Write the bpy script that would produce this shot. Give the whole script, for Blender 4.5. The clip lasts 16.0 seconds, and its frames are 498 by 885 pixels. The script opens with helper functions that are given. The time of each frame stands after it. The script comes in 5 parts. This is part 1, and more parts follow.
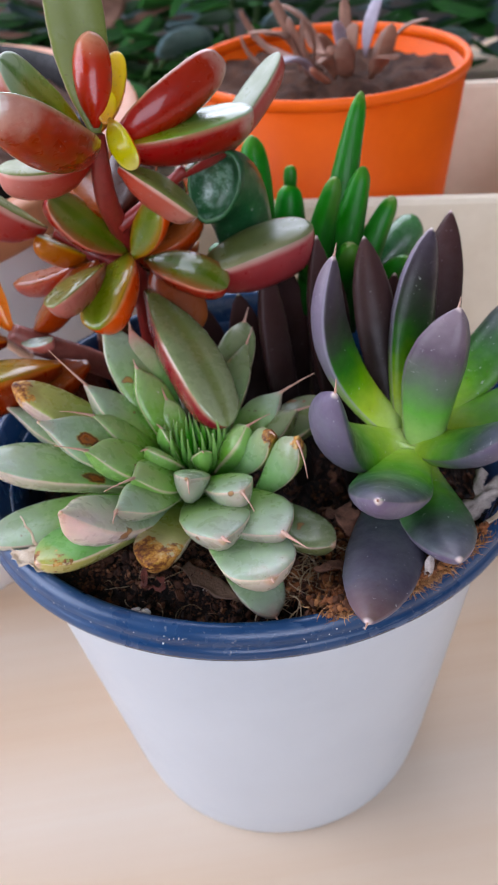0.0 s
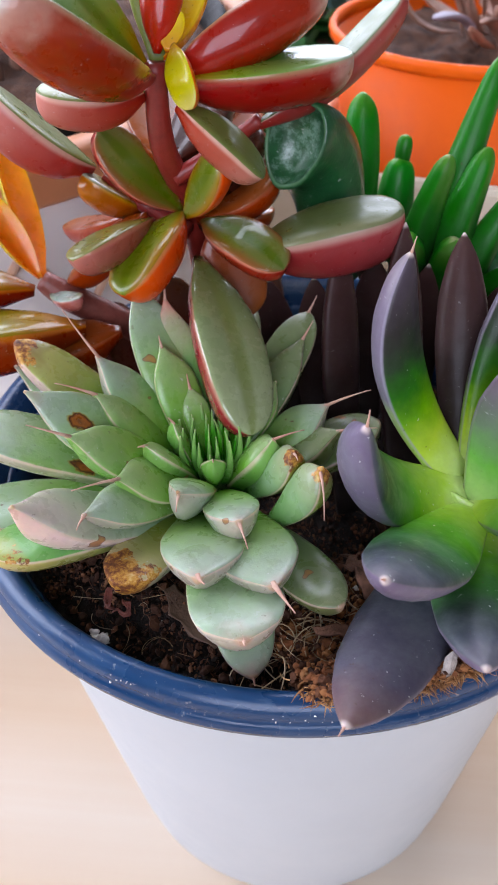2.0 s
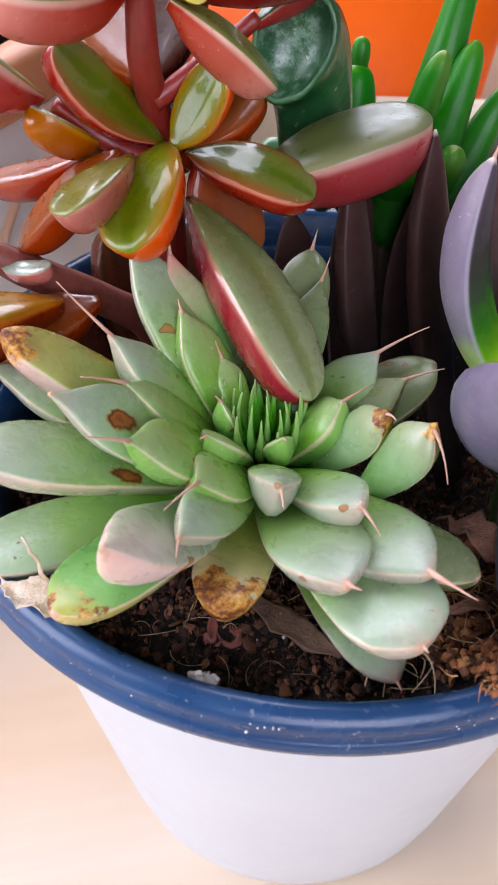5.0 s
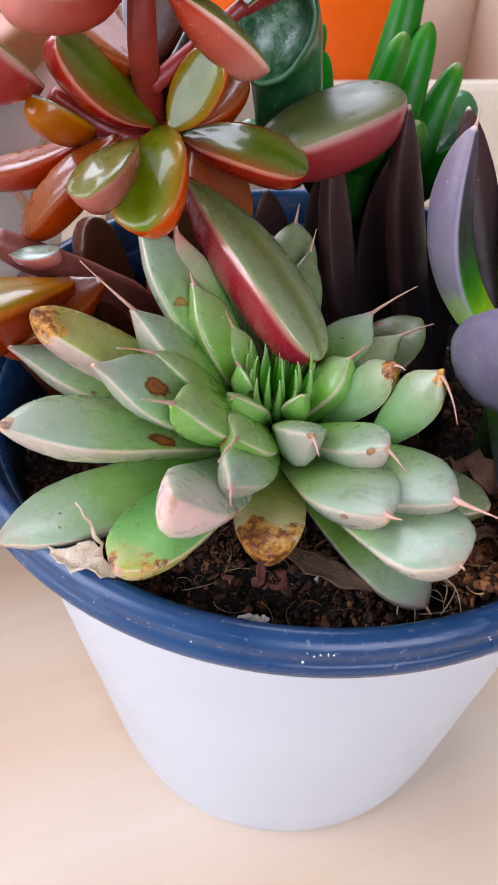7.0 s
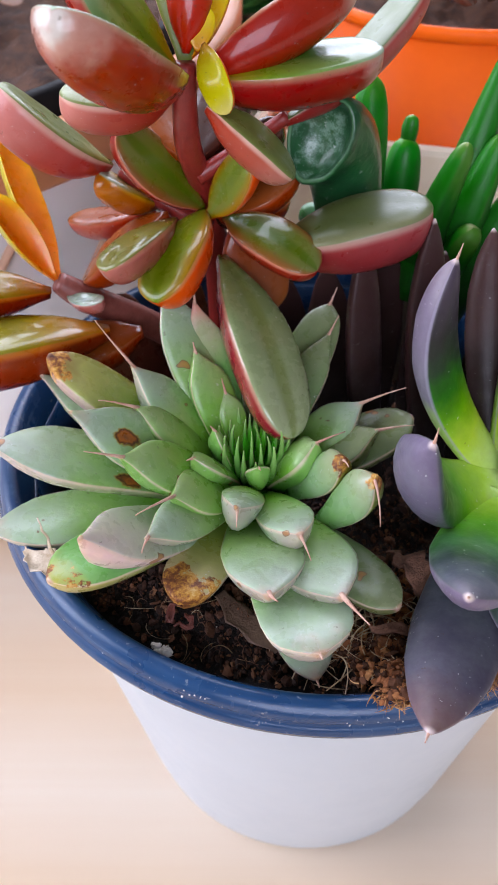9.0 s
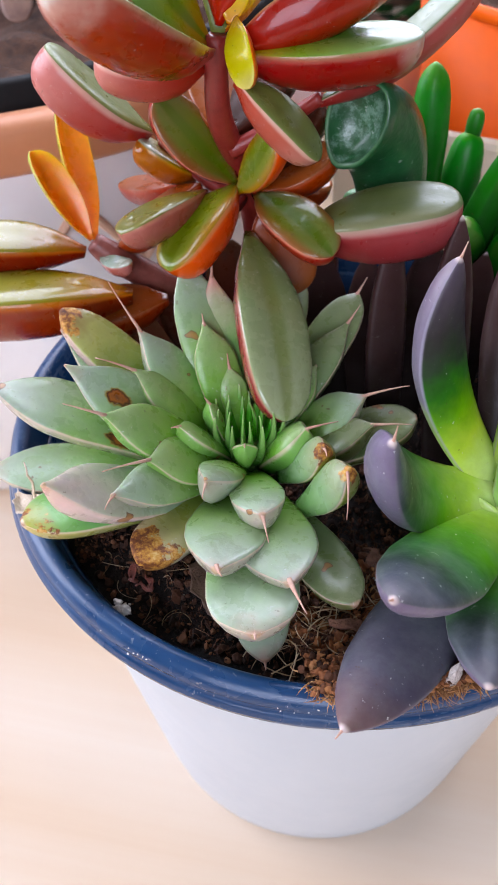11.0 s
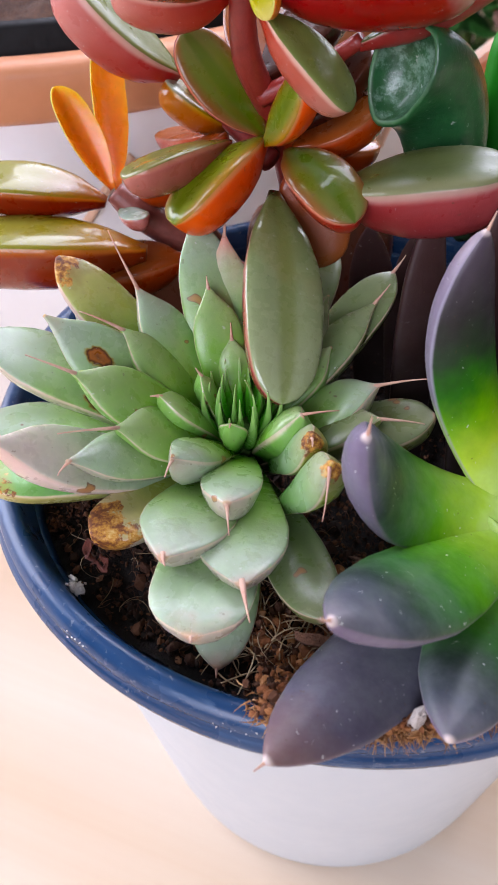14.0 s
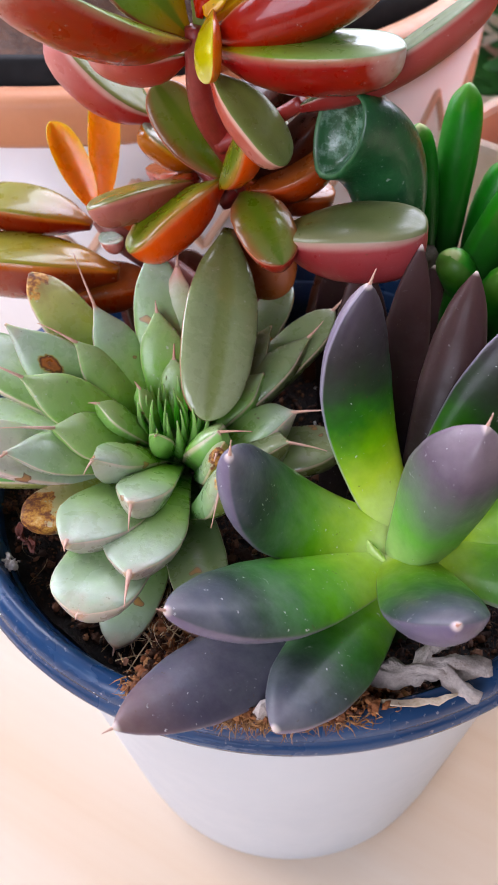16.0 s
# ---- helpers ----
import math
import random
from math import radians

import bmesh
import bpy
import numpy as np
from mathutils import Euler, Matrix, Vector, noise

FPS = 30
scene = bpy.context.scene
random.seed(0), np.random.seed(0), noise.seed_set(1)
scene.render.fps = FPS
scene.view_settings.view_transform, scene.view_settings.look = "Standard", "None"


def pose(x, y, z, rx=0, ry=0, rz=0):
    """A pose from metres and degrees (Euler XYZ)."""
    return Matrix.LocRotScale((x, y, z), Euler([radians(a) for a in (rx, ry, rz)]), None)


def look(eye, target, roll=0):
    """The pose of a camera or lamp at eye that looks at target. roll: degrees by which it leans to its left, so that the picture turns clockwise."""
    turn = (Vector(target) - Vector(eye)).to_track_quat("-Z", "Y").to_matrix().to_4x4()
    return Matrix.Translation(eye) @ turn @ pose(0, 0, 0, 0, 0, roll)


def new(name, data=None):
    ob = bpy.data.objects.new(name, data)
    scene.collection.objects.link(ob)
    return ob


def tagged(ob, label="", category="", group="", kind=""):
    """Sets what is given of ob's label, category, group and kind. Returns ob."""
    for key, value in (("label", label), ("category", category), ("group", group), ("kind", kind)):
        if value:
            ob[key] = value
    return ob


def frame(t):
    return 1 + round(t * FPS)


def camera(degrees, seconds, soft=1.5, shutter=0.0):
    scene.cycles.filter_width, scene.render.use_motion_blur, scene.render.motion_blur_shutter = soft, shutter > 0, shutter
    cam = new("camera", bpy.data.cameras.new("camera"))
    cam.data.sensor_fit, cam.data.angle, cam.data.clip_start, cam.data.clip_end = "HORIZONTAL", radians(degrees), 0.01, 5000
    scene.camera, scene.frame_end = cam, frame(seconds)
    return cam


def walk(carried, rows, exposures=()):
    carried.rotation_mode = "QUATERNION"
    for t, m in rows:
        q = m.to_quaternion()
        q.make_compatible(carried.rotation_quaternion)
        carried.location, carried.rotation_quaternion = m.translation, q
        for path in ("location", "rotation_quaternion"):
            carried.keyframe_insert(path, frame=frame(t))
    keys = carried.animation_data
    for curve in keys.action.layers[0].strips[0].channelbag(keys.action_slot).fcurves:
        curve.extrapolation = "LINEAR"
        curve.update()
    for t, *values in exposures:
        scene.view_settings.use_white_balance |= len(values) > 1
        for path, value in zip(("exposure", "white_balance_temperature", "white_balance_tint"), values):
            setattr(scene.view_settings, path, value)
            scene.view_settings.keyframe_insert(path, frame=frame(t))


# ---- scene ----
cam = camera(33.3, 16.0, soft=1.05)
cam.data.dof.use_dof, cam.data.dof.focus_distance, cam.data.dof.aperture_fstop = True, 0.142, 50.0
METRES, TILT, LEAN = 0.3568, -38.79, 4.55
FIRST_EYE = (0.0099, -0.1705, 0.2611)
ROWS = [
    (0.0, 0.0, 0.0, 0.0, -0.0, 0.0, 0.0),
    (0.5, 0.0704, 0.0216, 0.0281, 8.69, -1.26, -7.4),
    (1.0, 0.0899, 0.0301, 0.0333, 11.2, -2.29, -11.47),
    (1.5, 0.0919, 0.0368, 0.0387, 11.6, -3.47, -12.38),
    (2.0, 0.0496, 0.0936, 0.0293, 8.89, -3.06, -10.54),
    (2.5, 0.0132, 0.1219, 0.0177, 5.46, -3.01, -8.38),
    (3.0, -0.0281, 0.1401, 0.022, 0.46, -2.79, -4.8),
    (3.5, -0.0491, 0.1589, 0.0213, -2.8, -3.37, -2.82),
    (4.0, -0.0649, 0.1618, 0.0239, -3.88, -4.01, -2.41),
    (4.5, -0.0691, 0.1572, 0.0235, -4.57, -4.35, -2.15),
    (5.0, -0.0815, 0.1634, 0.0217, -6.06, -4.75, -1.46),
    (7.5, -0.1374, 0.1374, 0.0084, -12.8, -5.18, 2.83),
    (8.0, -0.1109, 0.1228, 0.0174, -9.2, -5.05, 0.61),
    (8.5, -0.0557, 0.0964, 0.0366, -2.55, -5.53, -3.8),
    (9.0, -0.015, 0.0866, 0.0579, 3.78, -6.9, -8.15),
    (11.5, 0.1122, 0.0992, 0.0763, 21.66, -12.56, -19.59),
    (12.0, 0.1914, 0.1212, 0.1034, 32.26, -16.51, -25.59),
    (12.5, 0.1773, 0.1413, 0.1045, 31.81, -16.39, -25.25),
    (13.0, 0.1512, 0.1479, 0.0999, 29.7, -15.43, -24.2),
    (13.5, 0.128, 0.1675, 0.0799, 26.68, -14.21, -22.5),
    (14.0, 0.0999, 0.1561, 0.0716, 22.58, -12.94, -19.84),
    (14.5, 0.1017, 0.1506, 0.0654, 21.42, -12.44, -19.25),
    (15.0, 0.1126, 0.1462, 0.0703, 22.06, -12.67, -19.64),
    (15.5, 0.1504, 0.1517, 0.0916, 27.27, -14.28, -22.69),
    (16.0, 0.18, 0.1474, 0.1145, 29.69, -15.11, -23.96),
]
walk(cam, [(t, pose(*FIRST_EYE, TILT, LEAN, 0) @ pose(METRES * x, METRES * y, METRES * z, 90 + pitch, roll, yaw)) for t, x, y, z, yaw, pitch, roll in ROWS],
     [(0.0, -0.07, 6500, 10), (0.6, 0.20, 6500, 10), (1.5, 0.28, 6500, 10), (2.2, 0.14, 6500, 10), (3.0, 0.14, 6600, 11), (3.5, 0.26, 6700, 12), (4.0, 0.30, 6800, 14), (5.0, 0.35, 6800, 14),
      (7.5, 0.16, 6600, 12), (9.0, 0.18, 6500, 11), (11.5, 0.30, 6500, 11), (12.2, 0.27, 6500, 11), (13.0, 0.35, 6700, 13), (16.0, 0.39, 6700, 14)])

# ---- world, sun, large lights ----
world = bpy.data.worlds.new("daylight")
scene.world = world
world.use_nodes = True
wn = world.node_tree
sky = wn.nodes.new("ShaderNodeTexSky")
sky.sky_type, sky.sun_disc = "NISHITA", False
sky.sun_elevation, sky.sun_rotation = radians(50), radians(-60)
wn.links.new(sky.outputs[0], wn.nodes["Background"].inputs[0])
wn.nodes["Background"].inputs[1].default_value = 0.015


def window_lamp(name, eye, target, wide, high, watts, colour):
    """Area lamp at a window's opening: sky light, and the added south fill."""
    data = bpy.data.lights.new(name, "AREA")
    data.shape, data.size, data.size_y, data.energy, data.color = "RECTANGLE", wide, high, watts, colour
    new(name, data).matrix_world = look(eye, target)


window_lamp("window_light_north", (-0.35, 1.02, 0.95), (-0.2, 0, 0.1), 1.5, 1.3, 38, (0.78, 0.82, 1.01))
window_lamp("window_light_west", (-1.46, -0.15, 0.8), (0, -0.1, 0.1), 1.3, 1.2, 35, (0.78, 0.82, 1.01))
# Unseen south source, added to brighten the front of pot and plants.
window_lamp("window_light_south", (0.20, -1.82, 0.98), (0.0, 0, 0.1), 1.4, 1.2, 33, (0.78, 0.82, 1.01))


# ---- materials ----
def material(name):
    m = bpy.data.materials.new(name)
    m.use_nodes = True
    return m, m.node_tree.nodes, m.node_tree.links, m.node_tree.nodes["Principled BSDF"]


def maths(nodes, links, op, a, b=None, c=None):
    n = nodes.new("ShaderNodeMath")
    n.operation = op
    for i, v in enumerate((a, b, c)):
        if v is None:
            continue
        if isinstance(v, (int, float)):
            n.inputs[i].default_value = v
        else:
            links.new(v, n.inputs[i])
    return n.outputs[0]


def span(nodes, links, value, lo, hi, a=0.0, b=1.0):
    n = nodes.new("ShaderNodeMapRange")
    n.interpolation_type = "SMOOTHSTEP"
    links.new(value, n.inputs[0])
    for i, v in enumerate((lo, hi, a, b)):
        n.inputs[i + 1].default_value = v
    return n.outputs[0]


def ramp(nodes, links, value, stops):
    n = nodes.new("ShaderNodeValToRGB")
    n.color_ramp.interpolation = "LINEAR"
    els = n.color_ramp.elements
    while len(els) < len(stops):
        els.new(0.5)
    for e, (p, c) in zip(els, stops):
        e.position, e.color = p, (*c, 1)
    links.new(value, n.inputs[0])
    return n.outputs[0]


def mix(nodes, links, fac, a, b, blend="MIX"):
    n = nodes.new("ShaderNodeMix")
    n.data_type, n.blend_type = "RGBA", blend
    for sock, v in ((n.inputs[0], fac), (n.inputs[6], a), (n.inputs[7], b)):
        if isinstance(v, (int, float)):
            sock.default_value = v
        elif isinstance(v, tuple):
            sock.default_value = (*v, 1)
        else:
            links.new(v, sock)
    return n.outputs[2]


def noise_of(nodes, links, scale, detail=3.0, rough=0.55, vector=None, stretch=None):
    n = nodes.new("ShaderNodeTexNoise")
    n.inputs["Scale"].default_value, n.inputs["Detail"].default_value, n.inputs["Roughness"].default_value = scale, detail, rough
    if vector is None:
        co = nodes.new("ShaderNodeTexCoord")
        vector = co.outputs["Object"]
    if stretch:
        mp = nodes.new("ShaderNodeMapping")
        mp.inputs["Scale"].default_value = stretch
        links.new(vector, mp.inputs[0])
        vector = mp.outputs[0]
    links.new(vector, n.inputs["Vector"])
    return n.outputs[0]


def bump(nodes, links, bsdf, height, strength, distance):
    n = nodes.new("ShaderNodeBump")
    n.inputs["Strength"].default_value, n.inputs["Distance"].default_value = strength, distance
    links.new(height, n.inputs["Height"])
    links.new(n.outputs[0], bsdf.inputs["Normal"])


def leaf_material(name, top, under, edge=None, edge_amount=0.5, rough=0.35, bloom=0.25, patch=0.0, patch_from=0.8, juice=0.12, coat=0.0, coat_rough=0.12, gloss=0.4, grain=0.40, dust=0.0, rim=None, rib=None, tip=None, scar=None, marks=0.0):
    """A fleshy leaf: colour runs along the leaf, differs above and below, with a margin, specks and dried patches."""
    m, n, l, b = material(name)
    uv = n.new("ShaderNodeUVMap")
    sep = n.new("ShaderNodeSeparateXYZ")
    l.new(uv.outputs[0], sep.inputs[0])
    u, v = sep.outputs[0], sep.outputs[1]
    s = maths(n, l, "SINE", maths(n, l, "MULTIPLY", v, 2 * math.pi))
    wob = noise_of(n, l, 160, 3)
    uw = maths(n, l, "ADD", u, maths(n, l, "MULTIPLY", maths(n, l, "SUBTRACT", wob, 0.5), 0.22))
    upper = span(n, l, s, -0.16, 0.10)
    col = mix(n, l, upper, ramp(n, l, uw, under), ramp(n, l, uw, top))
    if rib:
        c = maths(n, l, "ABSOLUTE", maths(n, l, "COSINE", maths(n, l, "MULTIPLY", v, 2 * math.pi)))
        lane = maths(n, l, "MULTIPLY", span(n, l, c, 0.10, 0.34, 1, 0), upper)
        col = mix(n, l, maths(n, l, "MULTIPLY", lane, 0.75), col, rib)
    if rim:
        c2 = maths(n, l, "ABSOLUTE", maths(n, l, "COSINE", maths(n, l, "MULTIPLY", v, 2 * math.pi)))
        c2 = maths(n, l, "ADD", c2, maths(n, l, "MULTIPLY_ADD", noise_of(n, l, 140, 3), 0.3, -0.15))
        col = mix(n, l, maths(n, l, "MULTIPLY", maths(n, l, "MULTIPLY", span(n, l, c2, 0.50, 1.0), upper), 0.65), col, rim)
    if edge:
        near_edge = span(n, l, maths(n, l, "ABSOLUTE", maths(n, l, "ADD", s, 0.04)), 0.02, 0.20, 1, 0)
        col = mix(n, l, maths(n, l, "MULTIPLY", near_edge, edge_amount), col, edge)
    info = n.new("ShaderNodeObjectInfo")
    hsv = n.new("ShaderNodeHueSaturation")
    l.new(col, hsv.inputs["Color"])
    l.new(maths(n, l, "MULTIPLY_ADD", info.outputs["Random"], 0.012, 0.494), hsv.inputs["Hue"])
    l.new(maths(n, l, "MULTIPLY_ADD", noise_of(n, l, 480, 5, 0.65), grain, maths(n, l, "MULTIPLY_ADD", info.outputs["Random"], 0.20, 1.05 - grain / 2)), hsv.inputs["Value"])
    hsv.inputs["Saturation"].default_value = 1.06
    col = hsv.outputs[0]
    if bloom:
        dusty = maths(n, l, "MULTIPLY", span(n, l, noise_of(n, l, 110, 5, 0.7), 0.35, 0.75), bloom)
        col = mix(n, l, dusty, col, (0.50, 0.56, 0.54))
    if tip:
        col = mix(n, l, span(n, l, u, 0.982, 0.998), col, tip)
    if scar:
        x = maths(n, l, "COSINE", maths(n, l, "MULTIPLY", v, 2 * math.pi))
        du = maths(n, l, "MULTIPLY", maths(n, l, "SUBTRACT", u, scar[0]), 1 / scar[2])
        dx = maths(n, l, "MULTIPLY", maths(n, l, "SUBTRACT", x, scar[1]), 1 / scar[3])
        d = maths(n, l, "SQRT", maths(n, l, "ADD", maths(n, l, "MULTIPLY", du, du), maths(n, l, "MULTIPLY", dx, dx)))
        d = maths(n, l, "ADD", d, maths(n, l, "MULTIPLY_ADD", noise_of(n, l, 330, 3), 1.6, -0.8))
        sore = ramp(n, l, d, [(0.0, (0.16, 0.05, 0.012)), (0.45, (0.34, 0.10, 0.012)), (0.70, (0.06, 0.015, 0.004)), (0.85, (0.30, 0.20, 0.03))])
        col = mix(n, l, maths(n, l, "MULTIPLY", span(n, l, d, 0.80, 1.0, 1, 0), upper), col, sore)
    if marks:
        d = noise_of(n, l, 150, 2, 0.6)
        sore = ramp(n, l, d, [(0.0, (0.12, 0.04, 0.01)), (0.700, (0.12, 0.04, 0.01)), (0.712, (0.30, 0.12, 0.03)), (0.75, (0.40, 0.17, 0.03))])
        col = mix(n, l, maths(n, l, "MULTIPLY", span(n, l, d, 0.688, 0.702), marks), col, sore)
    speck = span(n, l, noise_of(n, l, 900, 2), 0.70, 0.76)
    col = mix(n, l, maths(n, l, "MULTIPLY", speck, 0.45), col, (0.10, 0.06, 0.03))
    if dust:
        flecks = maths(n, l, "MULTIPLY", span(n, l, noise_of(n, l, 1250, 2), 0.69, 0.74), span(n, l, noise_of(n, l, 130, 2), 0.48, 0.60))
        smear = span(n, l, noise_of(n, l, 230, 4, 0.7, stretch=(1, 1, 5)), 0.66, 0.74)
        col = mix(n, l, maths(n, l, "MULTIPLY", maths(n, l, "MAXIMUM", flecks, maths(n, l, "MULTIPLY", smear, 0.4)), dust), col, (0.62, 0.62, 0.60))
    roughness = span(n, l, noise_of(n, l, 300, 4), 0.3, 0.7, rough - 0.07, rough + 0.12)
    if patch:
        big = noise_of(n, l, 150, 5, 0.65)
        dry = maths(n, l, "ADD", big, maths(n, l, "MULTIPLY", maths(n, l, "SUBTRACT", u, patch_from), patch))
        mask = span(n, l, dry, 0.52, 0.56)
        crust = ramp(n, l, noise_of(n, l, 500, 5, 0.7), [(0.3, (0.06, 0.012, 0.004)), (0.45, (0.20, 0.06, 0.012)), (0.56, (0.52, 0.24, 0.03)), (0.68, (0.66, 0.44, 0.16))])
        col = mix(n, l, mask, col, crust)
        roughness = maths(n, l, "MAXIMUM", roughness, maths(n, l, "MULTIPLY", mask, 0.7))
    l.new(col, b.inputs["Base Color"])
    l.new(roughness, b.inputs["Roughness"])
    b.inputs["Subsurface Weight"].default_value, b.inputs["Subsurface Scale"].default_value = juice, 0.004
    b.inputs["Subsurface Radius"].default_value = (0.6, 1.0, 0.3)
    b.inputs["Coat Weight"].default_value, b.inputs["Coat Roughness"].default_value = coat, coat_rough
    b.inputs["Specular IOR Level"].default_value = gloss
    bump(n, l, b, noise_of(n, l, 300, 5, 0.65), 0.16, 0.0008)
    return m


def plain_material(name, dark, light, scale, rough=0.5, rough_to=0.6, relief=0.2, relief_scale=None, distance=0.001, stretch=None, spec=0.5, coat=0.0, random_value=0.0):
    """Colour varied at two scales, with a fine relief."""
    m, n, l, b = material(name)
    coarse, fine = noise_of(n, l, scale, 4, 0.6, stretch=stretch), noise_of(n, l, scale * 7, 4, 0.6, stretch=stretch)
    f = maths(n, l, "ADD", maths(n, l, "MULTIPLY", coarse, 0.65), maths(n, l, "MULTIPLY", fine, 0.35))
    col = ramp(n, l, f, [(0.32, dark), (0.68, light)])
    if random_value:
        info = n.new("ShaderNodeObjectInfo")
        hsv = n.new("ShaderNodeHueSaturation")
        l.new(col, hsv.inputs["Color"])
        l.new(maths(n, l, "MULTIPLY_ADD", info.outputs["Random"], random_value, 1 - random_value / 2), hsv.inputs["Value"])
        col = hsv.outputs[0]
    l.new(col, b.inputs["Base Color"])
    l.new(span(n, l, fine, 0.3, 0.7, rough, rough_to), b.inputs["Roughness"])
    b.inputs["Specular IOR Level"].default_value = spec
    b.inputs["Coat Weight"].default_value = coat
    bump(n, l, b, noise_of(n, l, relief_scale or scale * 12, 5), relief, distance)
    return m


def island_material(name, stops, rough=0.85):
    """Loose crumbs: each its own tone."""
    m, n, l, b = material(name)
    geo = n.new("ShaderNodeNewGeometry")
    tone = maths(n, l, "ADD", maths(n, l, "MULTIPLY", geo.outputs["Random Per Island"], 0.75), maths(n, l, "MULTIPLY", noise_of(n, l, 900, 4), 0.25))
    l.new(ramp(n, l, tone, stops), b.inputs["Base Color"])
    b.inputs["Roughness"].default_value = rough
    bump(n, l, b, noise_of(n, l, 1500, 4), 0.5, 0.0005)
    return m


PALE = dict(edge=(0.62, 0.46, 0.36), edge_amount=0.65, rough=0.29, juice=0.20, coat=0.24, coat_rough=0.22, gloss=0.45, tip=(0.52, 0.33, 0.22), dust=0.5, marks=0.85)
OUTER = [(0.0, (0.03, 0.15, 0.004)), (0.34, (0.095, 0.245, 0.016)), (0.60, (0.185, 0.320, 0.085)), (0.80, (0.240, 0.335, 0.195)), (0.93, (0.285, 0.350, 0.250)), (1.0, (0.36, 0.30, 0.23))]
BACK = [(0.0, (0.10, 0.26, 0.03)), (0.4, (0.18, 0.31, 0.11)), (0.75, (0.28, 0.35, 0.24)), (1.0, (0.44, 0.36, 0.29))]
green_pale = leaf_material("pale_leaf", OUTER, BACK, bloom=0.10, **PALE)
green_fresh = leaf_material("fresh_leaf", [(0.0, (0.04, 0.19, 0.006)), (0.6, (0.15, 0.33, 0.045)), (1.0, (0.28, 0.37, 0.17))],
                            [(0.0, (0.07, 0.30, 0.02)), (1.0, (0.20, 0.36, 0.09))], bloom=0.08, **PALE)
green_sprout = leaf_material("sprout_leaf", [(0.0, (0.02, 0.20, 0.006)), (0.6, (0.07, 0.32, 0.03)), (1.0, (0.34, 0.46, 0.20))], [(0.0, (0.02, 0.20, 0.006)), (1.0, (0.26, 0.42, 0.14))],
                             rough=0.3, bloom=0.0, coat=0.3, tip=(0.50, 0.50, 0.30))
green_pink = leaf_material("pink_leaf", [(0.0, (0.12, 0.30, 0.07)), (0.5, (0.34, 0.42, 0.28)), (1.0, (0.56, 0.46, 0.40))],
                           [(0.0, (0.17, 0.28, 0.08)), (0.30, (0.62, 0.54, 0.46)), (0.7, (0.72, 0.60, 0.53)), (1.0, (0.66, 0.40, 0.33))], bloom=0.16, **PALE)
green_blush = leaf_material("blush_leaf", [(0.0, (0.07, 0.30, 0.03)), (0.6, (0.16, 0.36, 0.10)), (0.85, (0.34, 0.34, 0.20)), (1.0, (0.52, 0.22, 0.16))],
                            [(0.0, (0.09, 0.29, 0.03)), (0.6, (0.22, 0.34, 0.12)), (1.0, (0.52, 0.22, 0.16))], bloom=0.10, **PALE)
green_scab = leaf_material("scarred_leaf", OUTER, BACK, bloom=0.14, scar=(0.73, -0.12, 0.075, 0.34), **PALE)
green_sore = leaf_material("sore_leaf", OUTER, [(0.0, (0.10, 0.26, 0.03)), (1.0, (0.44, 0.36, 0.30))], bloom=0.22, scar=(0.50, -0.72, 0.055, 0.30), **PALE)
green_sear = leaf_material("yellow_edged_leaf", [(0.0, (0.04, 0.22, 0.02)), (0.6, (0.10, 0.30, 0.06)), (0.88, (0.15, 0.32, 0.09)), (1.0, (0.34, 0.30, 0.08))], [(0.0, (0.10, 0.26, 0.03)), (1.0, (0.40, 0.32, 0.10))],
                           bloom=0.12, patch=1.5, patch_from=0.93, **PALE)
green_burnt = leaf_material("burnt_tip_leaf", [(0.0, (0.07, 0.25, 0.02)), (0.6, (0.22, 0.33, 0.05)), (0.85, (0.36, 0.38, 0.12)), (1.0, (0.16, 0.045, 0.014))],
                            [(0.0, (0.10, 0.26, 0.03)), (0.6, (0.48, 0.44, 0.36)), (1.0, (0.44, 0.26, 0.20))], bloom=0.1, patch=1.6, patch_from=0.90, **PALE)
green_scab_big = leaf_material("dried_leaf", [(0.0, (0.10, 0.30, 0.03)), (0.5, (0.30, 0.34, 0.06)), (1.0, (0.48, 0.38, 0.24))],
                               [(0.0, (0.10, 0.26, 0.03)), (1.0, (0.48, 0.38, 0.28))], bloom=0.1, patch=1.0, patch_from=0.80, **PALE)
green_plump = leaf_material("plump_leaf", [(0.0, (0.08, 0.24, 0.03)), (0.6, (0.20, 0.31, 0.14)), (1.0, (0.28, 0.27, 0.16))], [(0.0, (0.06, 0.20, 0.015)), (0.7, (0.17, 0.22, 0.03)), (1.0, (0.14, 0.07, 0.02))],
                            bloom=0.14, patch=1.7, patch_from=0.90, **PALE)
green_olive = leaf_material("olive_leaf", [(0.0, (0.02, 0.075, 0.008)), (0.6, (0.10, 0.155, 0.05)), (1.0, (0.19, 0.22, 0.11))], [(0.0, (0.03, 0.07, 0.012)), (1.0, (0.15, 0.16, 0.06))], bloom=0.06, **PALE)

